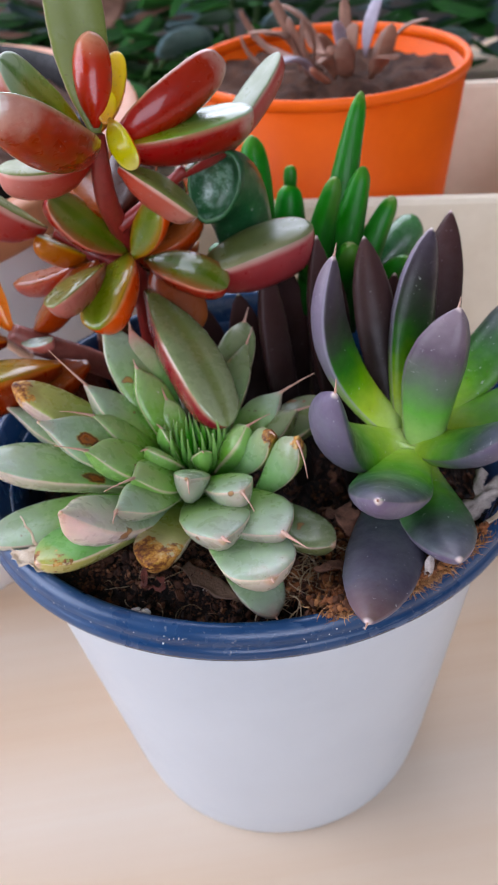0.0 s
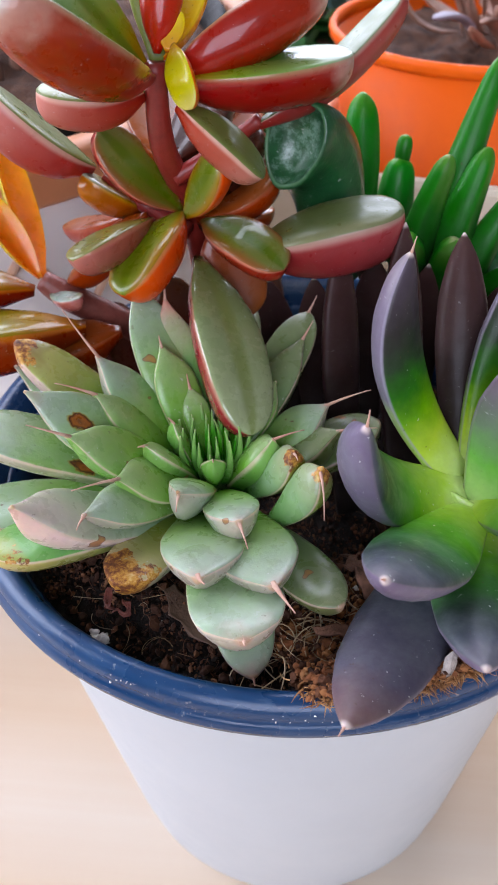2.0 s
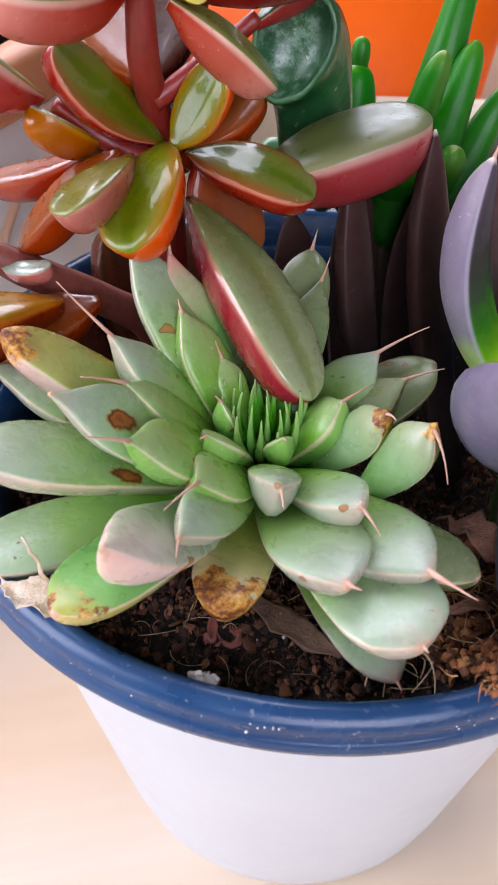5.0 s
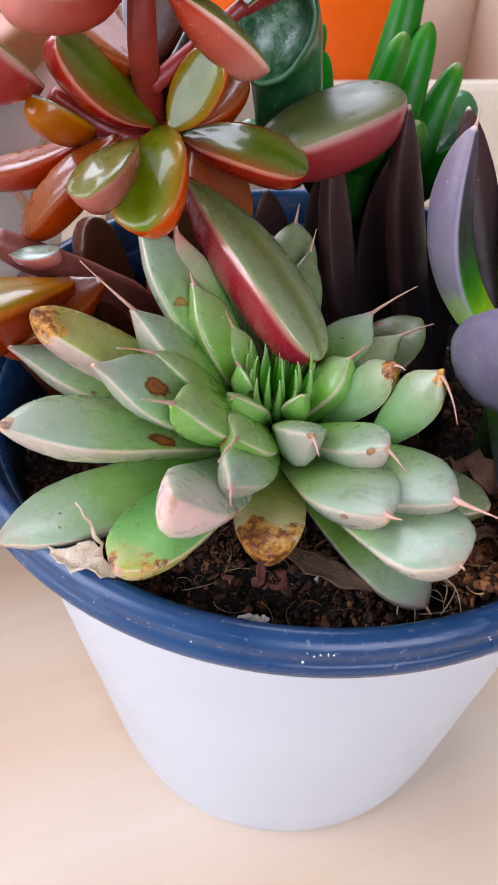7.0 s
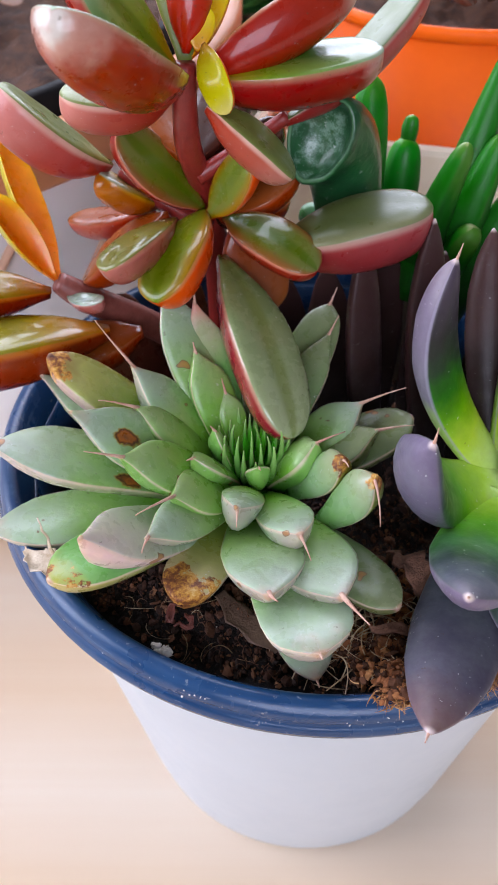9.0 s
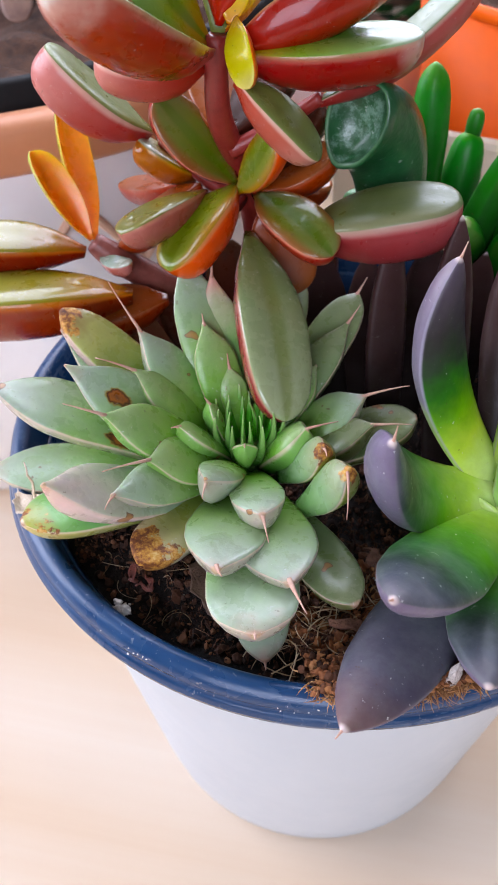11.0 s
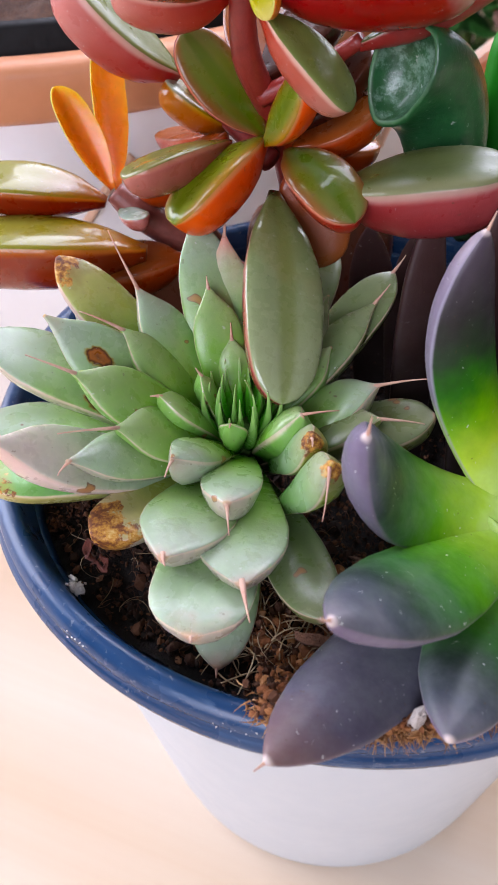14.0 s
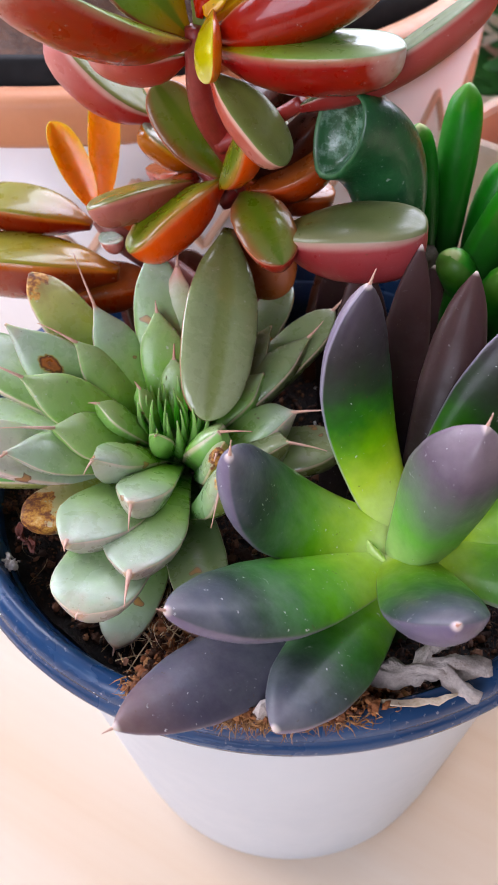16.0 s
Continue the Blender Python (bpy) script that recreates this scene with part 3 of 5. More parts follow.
def mesh_ob(name, verts, faces, mat, parent=None, label="", uvs=None, smooth=True):
    me = bpy.data.meshes.new(name)
    me.from_pydata([tuple(v) for v in verts], [], faces)
    if uvs is not None:
        layer = me.uv_layers.new(name="UVMap")
        layer.data.foreach_set("uv", np.array(uvs, dtype=np.float32).ravel())
    me.materials.append(mat)
    me.polygons.foreach_set("use_smooth", [smooth] * len(me.polygons))
    me.update()
    ob = new(name, me)
    return attach(ob, parent, label) if parent else ob


def part(name, bm, mat, parent=None, label="", smooth=False):
    me = bpy.data.meshes.new(name)
    bmesh.ops.recalc_face_normals(bm, faces=bm.faces)
    bm.to_mesh(me)
    bm.free()
    me.materials.append(mat)
    me.polygons.foreach_set("use_smooth", [smooth] * len(me.polygons))
    ob = new(name, me)
    return attach(ob, parent, label) if parent else ob


def unit(v):
    v = np.array(v, float)
    return v / max(np.linalg.norm(v), 1e-9)


def bez(a, b, c, t):
    return (1 - t) ** 2 * a + 2 * t * (1 - t) * b + t * t * c


SPOON = ((0, 0.42), (0.2, 0.62), (0.42, 0.90), (0.60, 1.0), (0.72, 0.95), (0.81, 0.77), (0.88, 0.48), (0.94, 0.22), (0.975, 0.10), (1, 0.045))
BLADE = ((0, 0.66), (0.2, 0.80), (0.42, 0.95), (0.58, 1.0), (0.76, 0.86), (0.89, 0.56), (0.96, 0.28), (1, 0.03))
OVAL = ((0, 0.14), (0.07, 0.30), (0.22, 0.70), (0.4, 0.94), (0.56, 1.0), (0.75, 0.95), (0.88, 0.79), (0.955, 0.54), (0.985, 0.32), (1, 0.08))
PADDLE = ((0, 0.45), (0.2, 0.65), (0.45, 0.90), (0.65, 1.0), (0.8, 0.95), (0.9, 0.76), (0.96, 0.48), (1, 0.08))
SPEAR = ((0, 1.0), (0.3, 0.98), (0.55, 0.82), (0.8, 0.58), (0.92, 0.44), (0.975, 0.28), (1, 0.06))
FINGER = ((0, 0.75), (0.25, 0.95), (0.6, 1.0), (0.82, 0.9), (0.92, 0.74), (0.975, 0.45), (1, 0.08))


def smooth_profile(points, u):
    xs, ys = np.array(points).T
    fine = np.linspace(0, 1, 201)
    y = np.interp(fine, xs, ys)
    k = np.ones(13) / 13
    y2 = np.convolve(np.pad(y, 6, mode="edge"), k, "valid")
    y2[-6:] = y[-6:]
    return np.interp(u, fine, y2)


def leaf(parent, mat, base, tip, width, thick, bend=0.0, up=None, profile=SPOON, top=0.22, keel=1.15, groove=0.0, cup=0.0,
         spine=None, twist=0.0, ridge=0.0, name="leaf", label="", rings=20, segs=18, ripple=0.03):
    """One fleshy leaf from base to tip: bend bows it towards its upper face, cup raises its margins, groove sinks its midline."""
    base, tip = np.array(base, float), np.array(tip, float)
    length = np.linalg.norm(tip - base)
    axis = (tip - base) / length
    hint = np.array(up, float) if up is not None else np.array([-axis[0] * 0.9, -axis[1] * 0.9, 1.0])
    hint = unit(hint - axis * (hint @ axis))
    if twist:
        a = radians(twist)
        hint = hint * math.cos(a) + np.cross(axis, hint) * math.sin(a)
    mid = (base + tip) / 2 + hint * bend * length * 2
    us = 1 - (1 - np.linspace(0, 1, rings)) ** 1.5
    ws, phase = smooth_profile(profile, us) * width / 2, random.uniform(0, 6)
    verts, grid = [], []
    angles = np.linspace(0, 2 * math.pi, segs, endpoint=False)
    for i, u in enumerate(us):
        c = bez(base, mid, tip, u)
        tan = unit(2 * (1 - u) * (mid - base) + 2 * u * (tip - mid))
        side = unit(np.cross(tan, hint))
        nor = np.cross(side, tan)
        w = ws[i] * (1 + ripple * math.sin(5 * u + phase))
        h = thick * max(ws[i] / (width / 2), 0.02) ** 0.75
        x, s = np.cos(angles), np.sin(angles)
        y = np.where(s >= 0, h * (top * np.abs(s) ** 1.3 - groove * np.exp(-(x / 0.30) ** 2) * s), -h * (1 - top) * ((1 - ridge) * np.abs(s) ** keel + ridge * (1 - np.abs(x)))) + cup * w * x * x
        ring = c + np.outer(x * w, side) + np.outer(y, nor)
        grid.append(len(verts))
        verts.extend(ring)
    last = [u for u in us]
    faces, uvs = [], []
    for i in range(len(grid) - 1):
        for j in range(segs):
            k = (j + 1) % segs
            faces.append((grid[i] + j, grid[i] + k, grid[i + 1] + k, grid[i + 1] + j))
            v0, v1 = j / segs, (j + 1) / segs
            uvs += [(last[i], v0), (last[i], v1), (last[i + 1], v1), (last[i + 1], v0)]
    for g, u, rev in ((grid[0], 0.0, True), (grid[-1], 1.0, False)):
        loop = [g + j for j in range(segs)]
        order = list(reversed(range(segs))) if rev else list(range(segs))
        faces.append(tuple(g + j for j in order))
        uvs += [(u, j / segs) for j in order]
    made = mesh_ob(name, verts, faces, mat, parent, label, uvs)
    if spine is not None:
        thorn(made, tip, np.array(spine, float), unit(tip - mid), hint, min(max(ws[-1], 0.00034), 0.00060))
    return made


def thorn(parent, tip, point, out, hint, r0):
    """The dry spine at a leaf's tip."""
    knee = (tip + point) / 2 + out * np.linalg.norm(point - tip) * 0.12
    start, verts, faces, n = tip - out * 0.0008, [], [], 8
    angles = np.linspace(0, 2 * math.pi, n, endpoint=False)
    steps = (0, 0.14, 0.3, 0.5, 0.7, 0.88, 1.0)
    for k in steps:
        tan = unit(2 * (1 - k) * (knee - start) + 2 * k * (point - knee))
        side = unit(np.cross(tan, hint))
        r = r0 * 0.80 * (1 - k) ** 1.9 + 0.00010
        verts.extend(bez(start, knee, point, k) + np.outer(np.cos(angles) * r, side) + np.outer(np.sin(angles) * r, np.cross(side, tan)))
    for i in range(len(steps) - 1):
        for j in range(n):
            k = (j + 1) % n
            faces.append((i * n + j, i * n + k, i * n + n + k, i * n + n + j))
    faces.append(tuple(reversed(range(n))))
    faces.append(tuple((len(steps) - 1) * n + j for j in range(n)))
    mesh_ob("spine", verts, faces, spine_tan, parent, "thin dry pinkish spine")


def tube(name, points, radii, mat, parent=None, label="", segs=12, lump=0.0):
    """A round stem through points, with a radius at each."""
    pts = [np.array(p, float) for p in points]
    fine, rad = [], []
    for i in range(len(pts) - 1):
        p0, p1, p2, p3 = pts[max(i - 1, 0)], pts[i], pts[i + 1], pts[min(i + 2, len(pts) - 1)]
        for t in np.linspace(0, 1, 6, endpoint=False):
            fine.append(0.5 * (2 * p1 + (p2 - p0) * t + (2 * p0 - 5 * p1 + 4 * p2 - p3) * t * t + (3 * p1 - p0 - 3 * p2 + p3) * t ** 3))
            rad.append(radii[i] * (1 - t) + radii[i + 1] * t)
    fine.append(pts[-1]), rad.append(radii[-1])
    verts, faces, ref = [], [], np.array([0.31, 0.77, 0.55])
    for i, c in enumerate(fine):
        tan = unit(fine[min(i + 1, len(fine) - 1)] - fine[max(i - 1, 0)])
        a = unit(np.cross(tan, ref))
        b = np.cross(tan, a)
        for j in range(segs):
            g = 2 * math.pi * j / segs
            r = rad[i] * (1 + lump * noise.noise((c[0] * 400, c[1] * 400 + j * 1.7, c[2] * 400)))
            verts.append(c + (a * math.cos(g) + b * math.sin(g)) * r)
    n = len(fine)
    for i in range(n - 1):
        for j in range(segs):
            k = (j + 1) % segs
            faces.append((i * segs + j, i * segs + k, (i + 1) * segs + k, (i + 1) * segs + j))
    faces.append(tuple(reversed(range(segs))))
    faces.append(tuple((n - 1) * segs + j for j in range(segs)))
    return mesh_ob(name, verts, faces, mat, parent, label)


def lathe(name, profile, mat, parent=None, label="", at=(0, 0, 0), segs=96, closed=True, wobble=0.0):
    """Turns a profile of (radius, height) round the upright axis."""
    verts, faces, n = [], [], len(profile)
    for j in range(segs):
        a = 2 * math.pi * j / segs
        for r, z in profile:
            r = r * (1 + wobble * noise.noise((math.cos(a) * 2, math.sin(a) * 2, z * 30)))
            verts.append((at[0] + r * math.cos(a), at[1] + r * math.sin(a), at[2] + z))
    for j in range(segs):
        k = (j + 1) % segs
        for i in range(n if closed else n - 1):
            m = (i + 1) % n
            faces.append((j * n + i, k * n + i, k * n + m, j * n + m))
    return mesh_ob(name, verts, faces, mat, parent, label)


def block(bm, lo, hi, bevel=0.0):
    made = bmesh.ops.create_cube(bm, size=1)["verts"]
    for v in made:
        v.co = Vector([lo[i] + (v.co[i] + 0.5) * (hi[i] - lo[i]) for i in range(3)])
    if bevel:
        bmesh.ops.bevel(bm, geom=list({e for v in made for e in v.link_edges}), offset=bevel, segments=2, affect="EDGES", profile=0.5)


def crumbs(name, mat, spots, label, category, parent=None):
    """Loose lumps at (place, size) as one object of stuff."""
    phi = (1 + 5 ** 0.5) / 2
    ico = [unit(p) for p in ((-1, phi, 0), (1, phi, 0), (-1, -phi, 0), (1, -phi, 0), (0, -1, phi), (0, 1, phi), (0, -1, -phi), (0, 1, -phi), (phi, 0, -1), (phi, 0, 1), (-phi, 0, -1), (-phi, 0, 1))]
    tri = ((0, 11, 5), (0, 5, 1), (0, 1, 7), (0, 7, 10), (0, 10, 11), (1, 5, 9), (5, 11, 4), (11, 10, 2), (10, 7, 6), (7, 1, 8),
           (3, 9, 4), (3, 4, 2), (3, 2, 6), (3, 6, 8), (3, 8, 9), (4, 9, 5), (2, 4, 11), (6, 2, 10), (8, 6, 7), (9, 8, 1))
    verts, faces = [], []
    for place, size in spots:
        g = len(verts)
        rot = np.array(Euler([random.uniform(0, 6.3) for _ in range(3)]).to_matrix())
        s = size * np.array([random.uniform(0.6, 1.5), random.uniform(0.5, 1.1), random.uniform(0.35, 0.9)])
        for p in ico:
            verts.append(np.array(place) + rot @ (p * s * random.uniform(0.7, 1.25)))
        faces += [(g + a, g + b, g + c) for a, b, c in tri]
    ob = mesh_ob(name, verts, faces, mat, parent, smooth=False)
    return tagged(ob, label, category, kind="stuff")


def scrap(name, points, widths, mat, label, category, crumple=0.0006, lift=(0, 0, 1), thick=0.0003, cells=9, seed=0.0, curl=0.0):
    """A crumpled dry strip through points, with a width at each; curl rolls its margins up."""
    pts, lift = [np.array(p, float) for p in points], unit(lift)
    top, m = [], 4 * (len(pts) - 1) + 1
    for i in range(m):
        s = i / (m - 1) * (len(pts) - 1)
        k = min(int(s), len(pts) - 2)
        c, w = pts[k] + (pts[k + 1] - pts[k]) * (s - k), widths[k] + (widths[k + 1] - widths[k]) * (s - k)
        side = unit(np.cross(unit(pts[k + 1] - pts[k]), lift))
        for j in range(cells):
            q = 2 * j / (cells - 1) - 1
            p = c + side * w / 2 * q * (1 + 0.35 * noise.noise((i * 0.7, q, seed))) + lift * (curl * w * q * q)
            f = crumple * np.array([noise.noise((p[0] * 450, p[1] * 450, p[2] * 450 + seed + a * 9)) for a in range(3)])
            top.append(p + f * (0.6 + 0.6 * abs(q)))
    verts = top + [p - lift * thick for p in top]
    n, faces = len(top), []
    for i in range(m - 1):
        for j in range(cells - 1):
            a = i * cells + j
            faces += [(a, a + 1, a + cells + 1, a + cells), (n + a, n + a + cells, n + a + cells + 1, n + a + 1)]
    loop = [j for j in range(cells)] + [i * cells + cells - 1 for i in range(1, m)] + [(m - 1) * cells + j for j in range(cells - 2, -1, -1)] + [i * cells for i in range(m - 2, 0, -1)]
    for a, c in zip(loop, loop[1:] + loop[:1]):
        faces.append((a, n + a, n + c, c))
    return tagged(mesh_ob(name, verts, faces, mat), label, category)


# ---- the room and the table ----
def wall(name, lo, hi, holes=(), along=0):
    """An upright wall slab with rectangular openings (from, to, low, high) along x (0) or y (1)."""
    bm = bmesh.new()
    cuts = sorted(holes)
    a0, a1 = lo[along], hi[along]
    def slab(s, e, z0, z1):
        if e - s > 1e-4 and z1 - z0 > 1e-4:
            p, q = list(lo), list(hi)
            p[along], q[along], p[2], q[2] = s, e, z0, z1
            block(bm, p, q)
    at = a0
    for s, e, z0, z1 in cuts:
        slab(at, s, lo[2], hi[2])
        slab(s, e, lo[2], z0)
        slab(s, e, z1, hi[2])
        at = e
    slab(at, a1, lo[2], hi[2])
    return tagged(part(name, bm, wall_paint), "matt dark grey room wall, toned down to cut bounced light", "wall", kind="structure")


def window(name, lo, hi, along):
    """A white frame with a middle bar in an opening."""
    holder = thing(name, [(a + b) / 2 for a, b in zip(lo, hi)], "white painted window frame around an area lamp", "window", kind="structure")
    t = 0.05
    def bar(nm, s, e, z0, z1):
        p, q = list(lo), list(hi)
        p[along], q[along], p[2], q[2] = s, e, z0, z1
        bm = bmesh.new()
        block(bm, p, q, 0.006)
        part(nm, bm, frame_paint, holder)
    s, e = lo[along], hi[along]
    bar("window_frame", s, s + t, lo[2], hi[2])
    bar("window_frame", e - t, e, lo[2], hi[2])
    bar("window_frame", s + t, e - t, hi[2] - t, hi[2])
    bar("window_sill", s + t, e - t, lo[2], lo[2] + t)
    bar("mullion", (s + e - t) / 2, (s + e + t) / 2, lo[2] + t, hi[2] - t)


bm = bmesh.new()
block(bm, (-1.6, -1.9, -0.80), (1.6, 1.1, -0.74))
tagged(part("floor", bm, floor_wood), "brown wooden floor below the table", "floor", kind="structure")
bm = bmesh.new()
block(bm, (-1.6, -1.9, 1.75), (1.6, 1.1, 1.85))
tagged(part("ceiling", bm, ceiling_paint), "plain grey ceiling, toned down to cut bounced light", "ceiling", kind="structure")
wall("wall_north", (-1.6, 1.0, -0.74), (1.6, 1.1, 1.75), [(-1.15, 0.45, 0.28, 1.6)], 0)
wall("wall_south", (-1.6, -1.9, -0.74), (1.6, -1.8, 1.75), [(-0.55, 0.95, 0.3, 1.6)], 0)
wall("wall_west", (-1.6, -1.8, -0.74), (-1.5, 1.0, 1.75), [(-0.85, 0.55, 0.15, 1.45)], 1)
wall("wall_east", (1.5, -1.8, -0.74), (1.6, 1.0, 1.75), (), 1)
window("window_1", (-1.15, 1.03, 0.28), (0.45, 1.08, 1.6), 0)
# South frame added only around the fill lamp; no such window is known.
window("fill_window", (-0.55, -1.88, 0.3), (0.95, -1.83, 1.6), 0)
window("window_2", (-1.58, -0.85, 0.15), (-1.53, 0.55, 1.45), 1)

TABLE_Z = 0.0085
table = thing("table", (0, 0, -0.74), "pale pine table with a smooth light top", "table")
bm = bmesh.new()
block(bm, (-0.85, -0.55, -0.030), (0.85, 0.85, TABLE_Z), 0.003)
part("tabletop", bm, wood, table)
for x in (-0.78, 0.78):
    for y in (-0.48, 0.78):
        bm = bmesh.new()
        block(bm, (x - 0.03, y - 0.03, -0.74), (x + 0.03, y + 0.03, -0.030), 0.004)
        part("leg", bm, wood, table)

# ---- the pot ----
pot = thing("flower_pot", (0, 0, TABLE_Z), "white plastic flower pot with a dark blue rim", "flower pot")
lathe("body", [(0.0, 0.0125), (0.0438, 0.0125), (0.0452, 0.0085), (0.0470, 0.0090), (0.0482, 0.0120), (0.0500, 0.022), (0.0560, 0.066), (0.0622, 0.112), (0.0639, 0.1246),
               (0.0634, 0.1246), (0.0612, 0.108), (0.0540, 0.062), (0.0470, 0.016), (0.0, 0.014)], pot_white, pot, "smooth white body", segs=128, closed=False)
lathe("rim", [(0.0630, 0.1247), (0.0640, 0.12475), (0.0692, 0.1250), (0.0700, 0.1257), (0.07035, 0.1272), (0.0698, 0.1284), (0.0692, 0.1289), (0.0695, 0.1296), (0.0692, 0.1310),
              (0.0684, 0.1321), (0.0672, 0.1327), (0.0660, 0.1325), (0.0652, 0.1316), (0.0632, 0.1250), (0.0600, 0.108), (0.0596, 0.108), (0.0624, 0.1240)],
      pot_blue, pot, "dark blue scuffed rim", segs=160)


def ground_at(x, y):
    """Height of the soil."""
    n = noise.fractal((x * 60, y * 60, 3.1), 0.9, 2.1, 5)
    r = math.hypot(x, y)
    back = 0.015 / (1 + math.exp(-(y + 0.026 + 0.25 * max(x - 0.02, 0)) / 0.006))
    return 0.1238 - back + 0.0030 * n + 0.0008 * noise.noise((x * 420, y * 420, 7)) + 0.0025 * math.exp(-((x - 0.03) ** 2 + (y + 0.055) ** 2) / 0.0004) - 0.0012 * (r / 0.064) ** 4


verts, faces, rings_n, segs_n = [(0, 0, ground_at(0, 0))], [], 70, 200
for i in range(1, rings_n + 1):
    r = 0.0618 * i / rings_n
    for j in range(segs_n):
        a = 2 * math.pi * j / segs_n
        x, y = r * math.cos(a), r * math.sin(a)
        verts.append((x, y, ground_at(x, y)))
for j in range(segs_n):
    faces.append((0, 1 + j, 1 + (j + 1) % segs_n))
for i in range(rings_n - 1):
    for j in range(segs_n):
        k = (j + 1) % segs_n
        g = 1 + i * segs_n
        faces.append((g + j, g + segs_n + j, g + segs_n + k, g + k))
tagged(mesh_ob("potting_soil", verts, faces, soil_dark), "dark crumbly potting soil filling the pot", "soil", kind="stuff")


def scatter(count, region, size, lift=0.4):
    spots = []
    while len(spots) < count:
        x, y = random.uniform(-0.064, 0.064), random.uniform(-0.064, 0.064)
        if math.hypot(x, y) < 0.0605 and region(x, y):
            s = random.uniform(*size) * random.choice((0.6, 0.8, 1, 1.3))
            spots.append(((x, y, ground_at(x, y) + s * lift), s))
    return spots


crumbs("soil_crumbs", crumb_dark, scatter(6500, lambda x, y: True, (0.0002, 0.0008)), "dark brown crumbs of soil and bark in the pot", "soil")
clods = []
for (x, y, z), s in scatter(26, lambda x, y: y < -0.025 and x < 0.016, (0.0010, 0.0017), 0.9):
    for _ in range(70):
        clods.append(((x + random.gauss(0, s), y + random.gauss(0, s), z + random.uniform(-0.4, 1.0) * s), random.choice((0.00018, 0.00028, 0.00040, 0.00055))))
crumbs("peat_clods", crumb_fluff, clods, "loose reddish brown clods of peat on the dark soil", "soil")
crumbs("soil_fluff", crumb_fluff, scatter(5200, lambda x, y: y < 0.0 or random.random() < 0.3, (0.00014, 0.00045), 1.6), "fine reddish brown fluff of peat on the soil", "soil")
crumbs("bark_bits", crumb_bark, scatter(2600, lambda x, y: y < -0.030 and x > 0.006 + 0.006 * math.sin(y * 300), (0.0002, 0.0011), 0.9), "rusty brown bark bits at the pot's edge", "soil")
crumbs("soil_chunks", crumb_chunk, scatter(1100, lambda x, y: y < 0.01, (0.0006, 0.0014), 0.7), "reddish brown chunks of peat and bark on the soil", "soil")
crumbs("perlite_bits", perlite, scatter(40, lambda x, y: True, (0.0004, 0.0009), 0.8), "small white perlite grains in the soil", "soil")
crumbs("perlite_lump", perlite, [((-0.0232 + random.gauss(0, 0.0011), -0.0582 + random.gauss(0, 0.0006), 0.1274 + random.gauss(0, 0.0005)), random.uniform(0.0003, 0.0008)) for _ in range(46)],
       "white perlite lump on the dark soil", "perlite")
crumbs("grey_lump", twig_grey, [((0.0350, -0.0556, 0.1325), 0.0026), ((0.0358, -0.0567, 0.1352), 0.0021), ((0.0352, -0.0572, 0.1340), 0.0014), ((0.0364, -0.0560, 0.1370), 0.0012)], "pale grey lump of grit on the bark bits", "grit")
spots = [((0.0702 * math.cos(a), 0.0702 * math.sin(a), random.uniform(0.1258, 0.1312)), random.uniform(0.00007, 0.00030)) for a in [random.gauss(-1.78, 0.05) for _ in range(34)] + [random.gauss(-1.33, 0.06) for _ in range(30)] + [random.gauss(-2.3, 0.15) for _ in range(24)]]
crumbs("rim_grit", perlite, [((x * 0.988, y * 0.988, z), s) for (x, y, z), s in spots], "pale grit and dust stuck to the blue rim", "grit")


def fibres(name, count, region, mat, label, reach=(0.003, 0.009), rad=0.00014):
    verts, faces = [], []
    for _ in range(count):
        while True:
            x, y = random.uniform(-0.07, 0.07), random.uniform(-0.07, 0.07)
            if math.hypot(x, y) < 0.0590 and region(x, y):
                break
        a, ln, rise = random.uniform(0, 6.3), random.uniform(*reach), random.uniform(0.0002, 0.0022)
        z0, curl = ground_at(x, y) + 0.0012, random.uniform(-1.2, 1.2)
        g = len(verts)
        for i in range(7):
            t = i / 6
            c = np.array([x + math.cos(a + curl * t) * ln * t, y + math.sin(a + curl * t) * ln * t, z0 + rise * math.sin(t * 3)])
            for j in range(4):
                q = j * math.pi / 2
                verts.append(c + rad * np.array([-math.sin(a) * math.cos(q), math.cos(a) * math.cos(q), math.sin(q)]))
        for i in range(6):
            for j in range(4):
                k = (j + 1) % 4
                faces.append((g + i * 4 + j, g + i * 4 + k, g + i * 4 + 4 + k, g + i * 4 + 4 + j))
    return tagged(mesh_ob(name, verts, faces, mat), label, "fibres", kind="stuff")


fibres("peat_fibres", 1500, lambda x, y: y < 0.01, peat, "short reddish peat fibres on the dark soil", (0.0008, 0.0028), 0.00007)
fibres("coir_fibres", 150, lambda x, y: y < -0.035 and 0.0 < x < 0.055, fibre, "tan coir fibres hanging at the pot's edge")
fibres("fine_roots", 60, lambda x, y: y < -0.02 and x < 0.012, fibre, "thin pale roots lying on the dark soil", (0.002, 0.006), 0.00008)
spots = []
for _ in range(2300):
    mid_a, wide = random.choice(((-73, 2.0), (-68, 3.0), (-61, 3.0), (-54, 3.0), (-48, 2.5)))
    a, r = radians(random.gauss(mid_a, wide)), random.uniform(0.0585, 0.0680)
    spots.append(((r * math.cos(a), r * math.sin(a), np.interp(r, [0.0585, 0.0640, 0.068], [0.1275, 0.1320, 0.1333]) + random.uniform(0, 0.0016)), random.choice((0.0003, 0.0004, 0.0006, 0.0010))))
crumbs("coir_crumbs", crumb_bark, spots, "matted rusty crumbs of coir on the pot's edge", "soil")
verts, faces = [], []
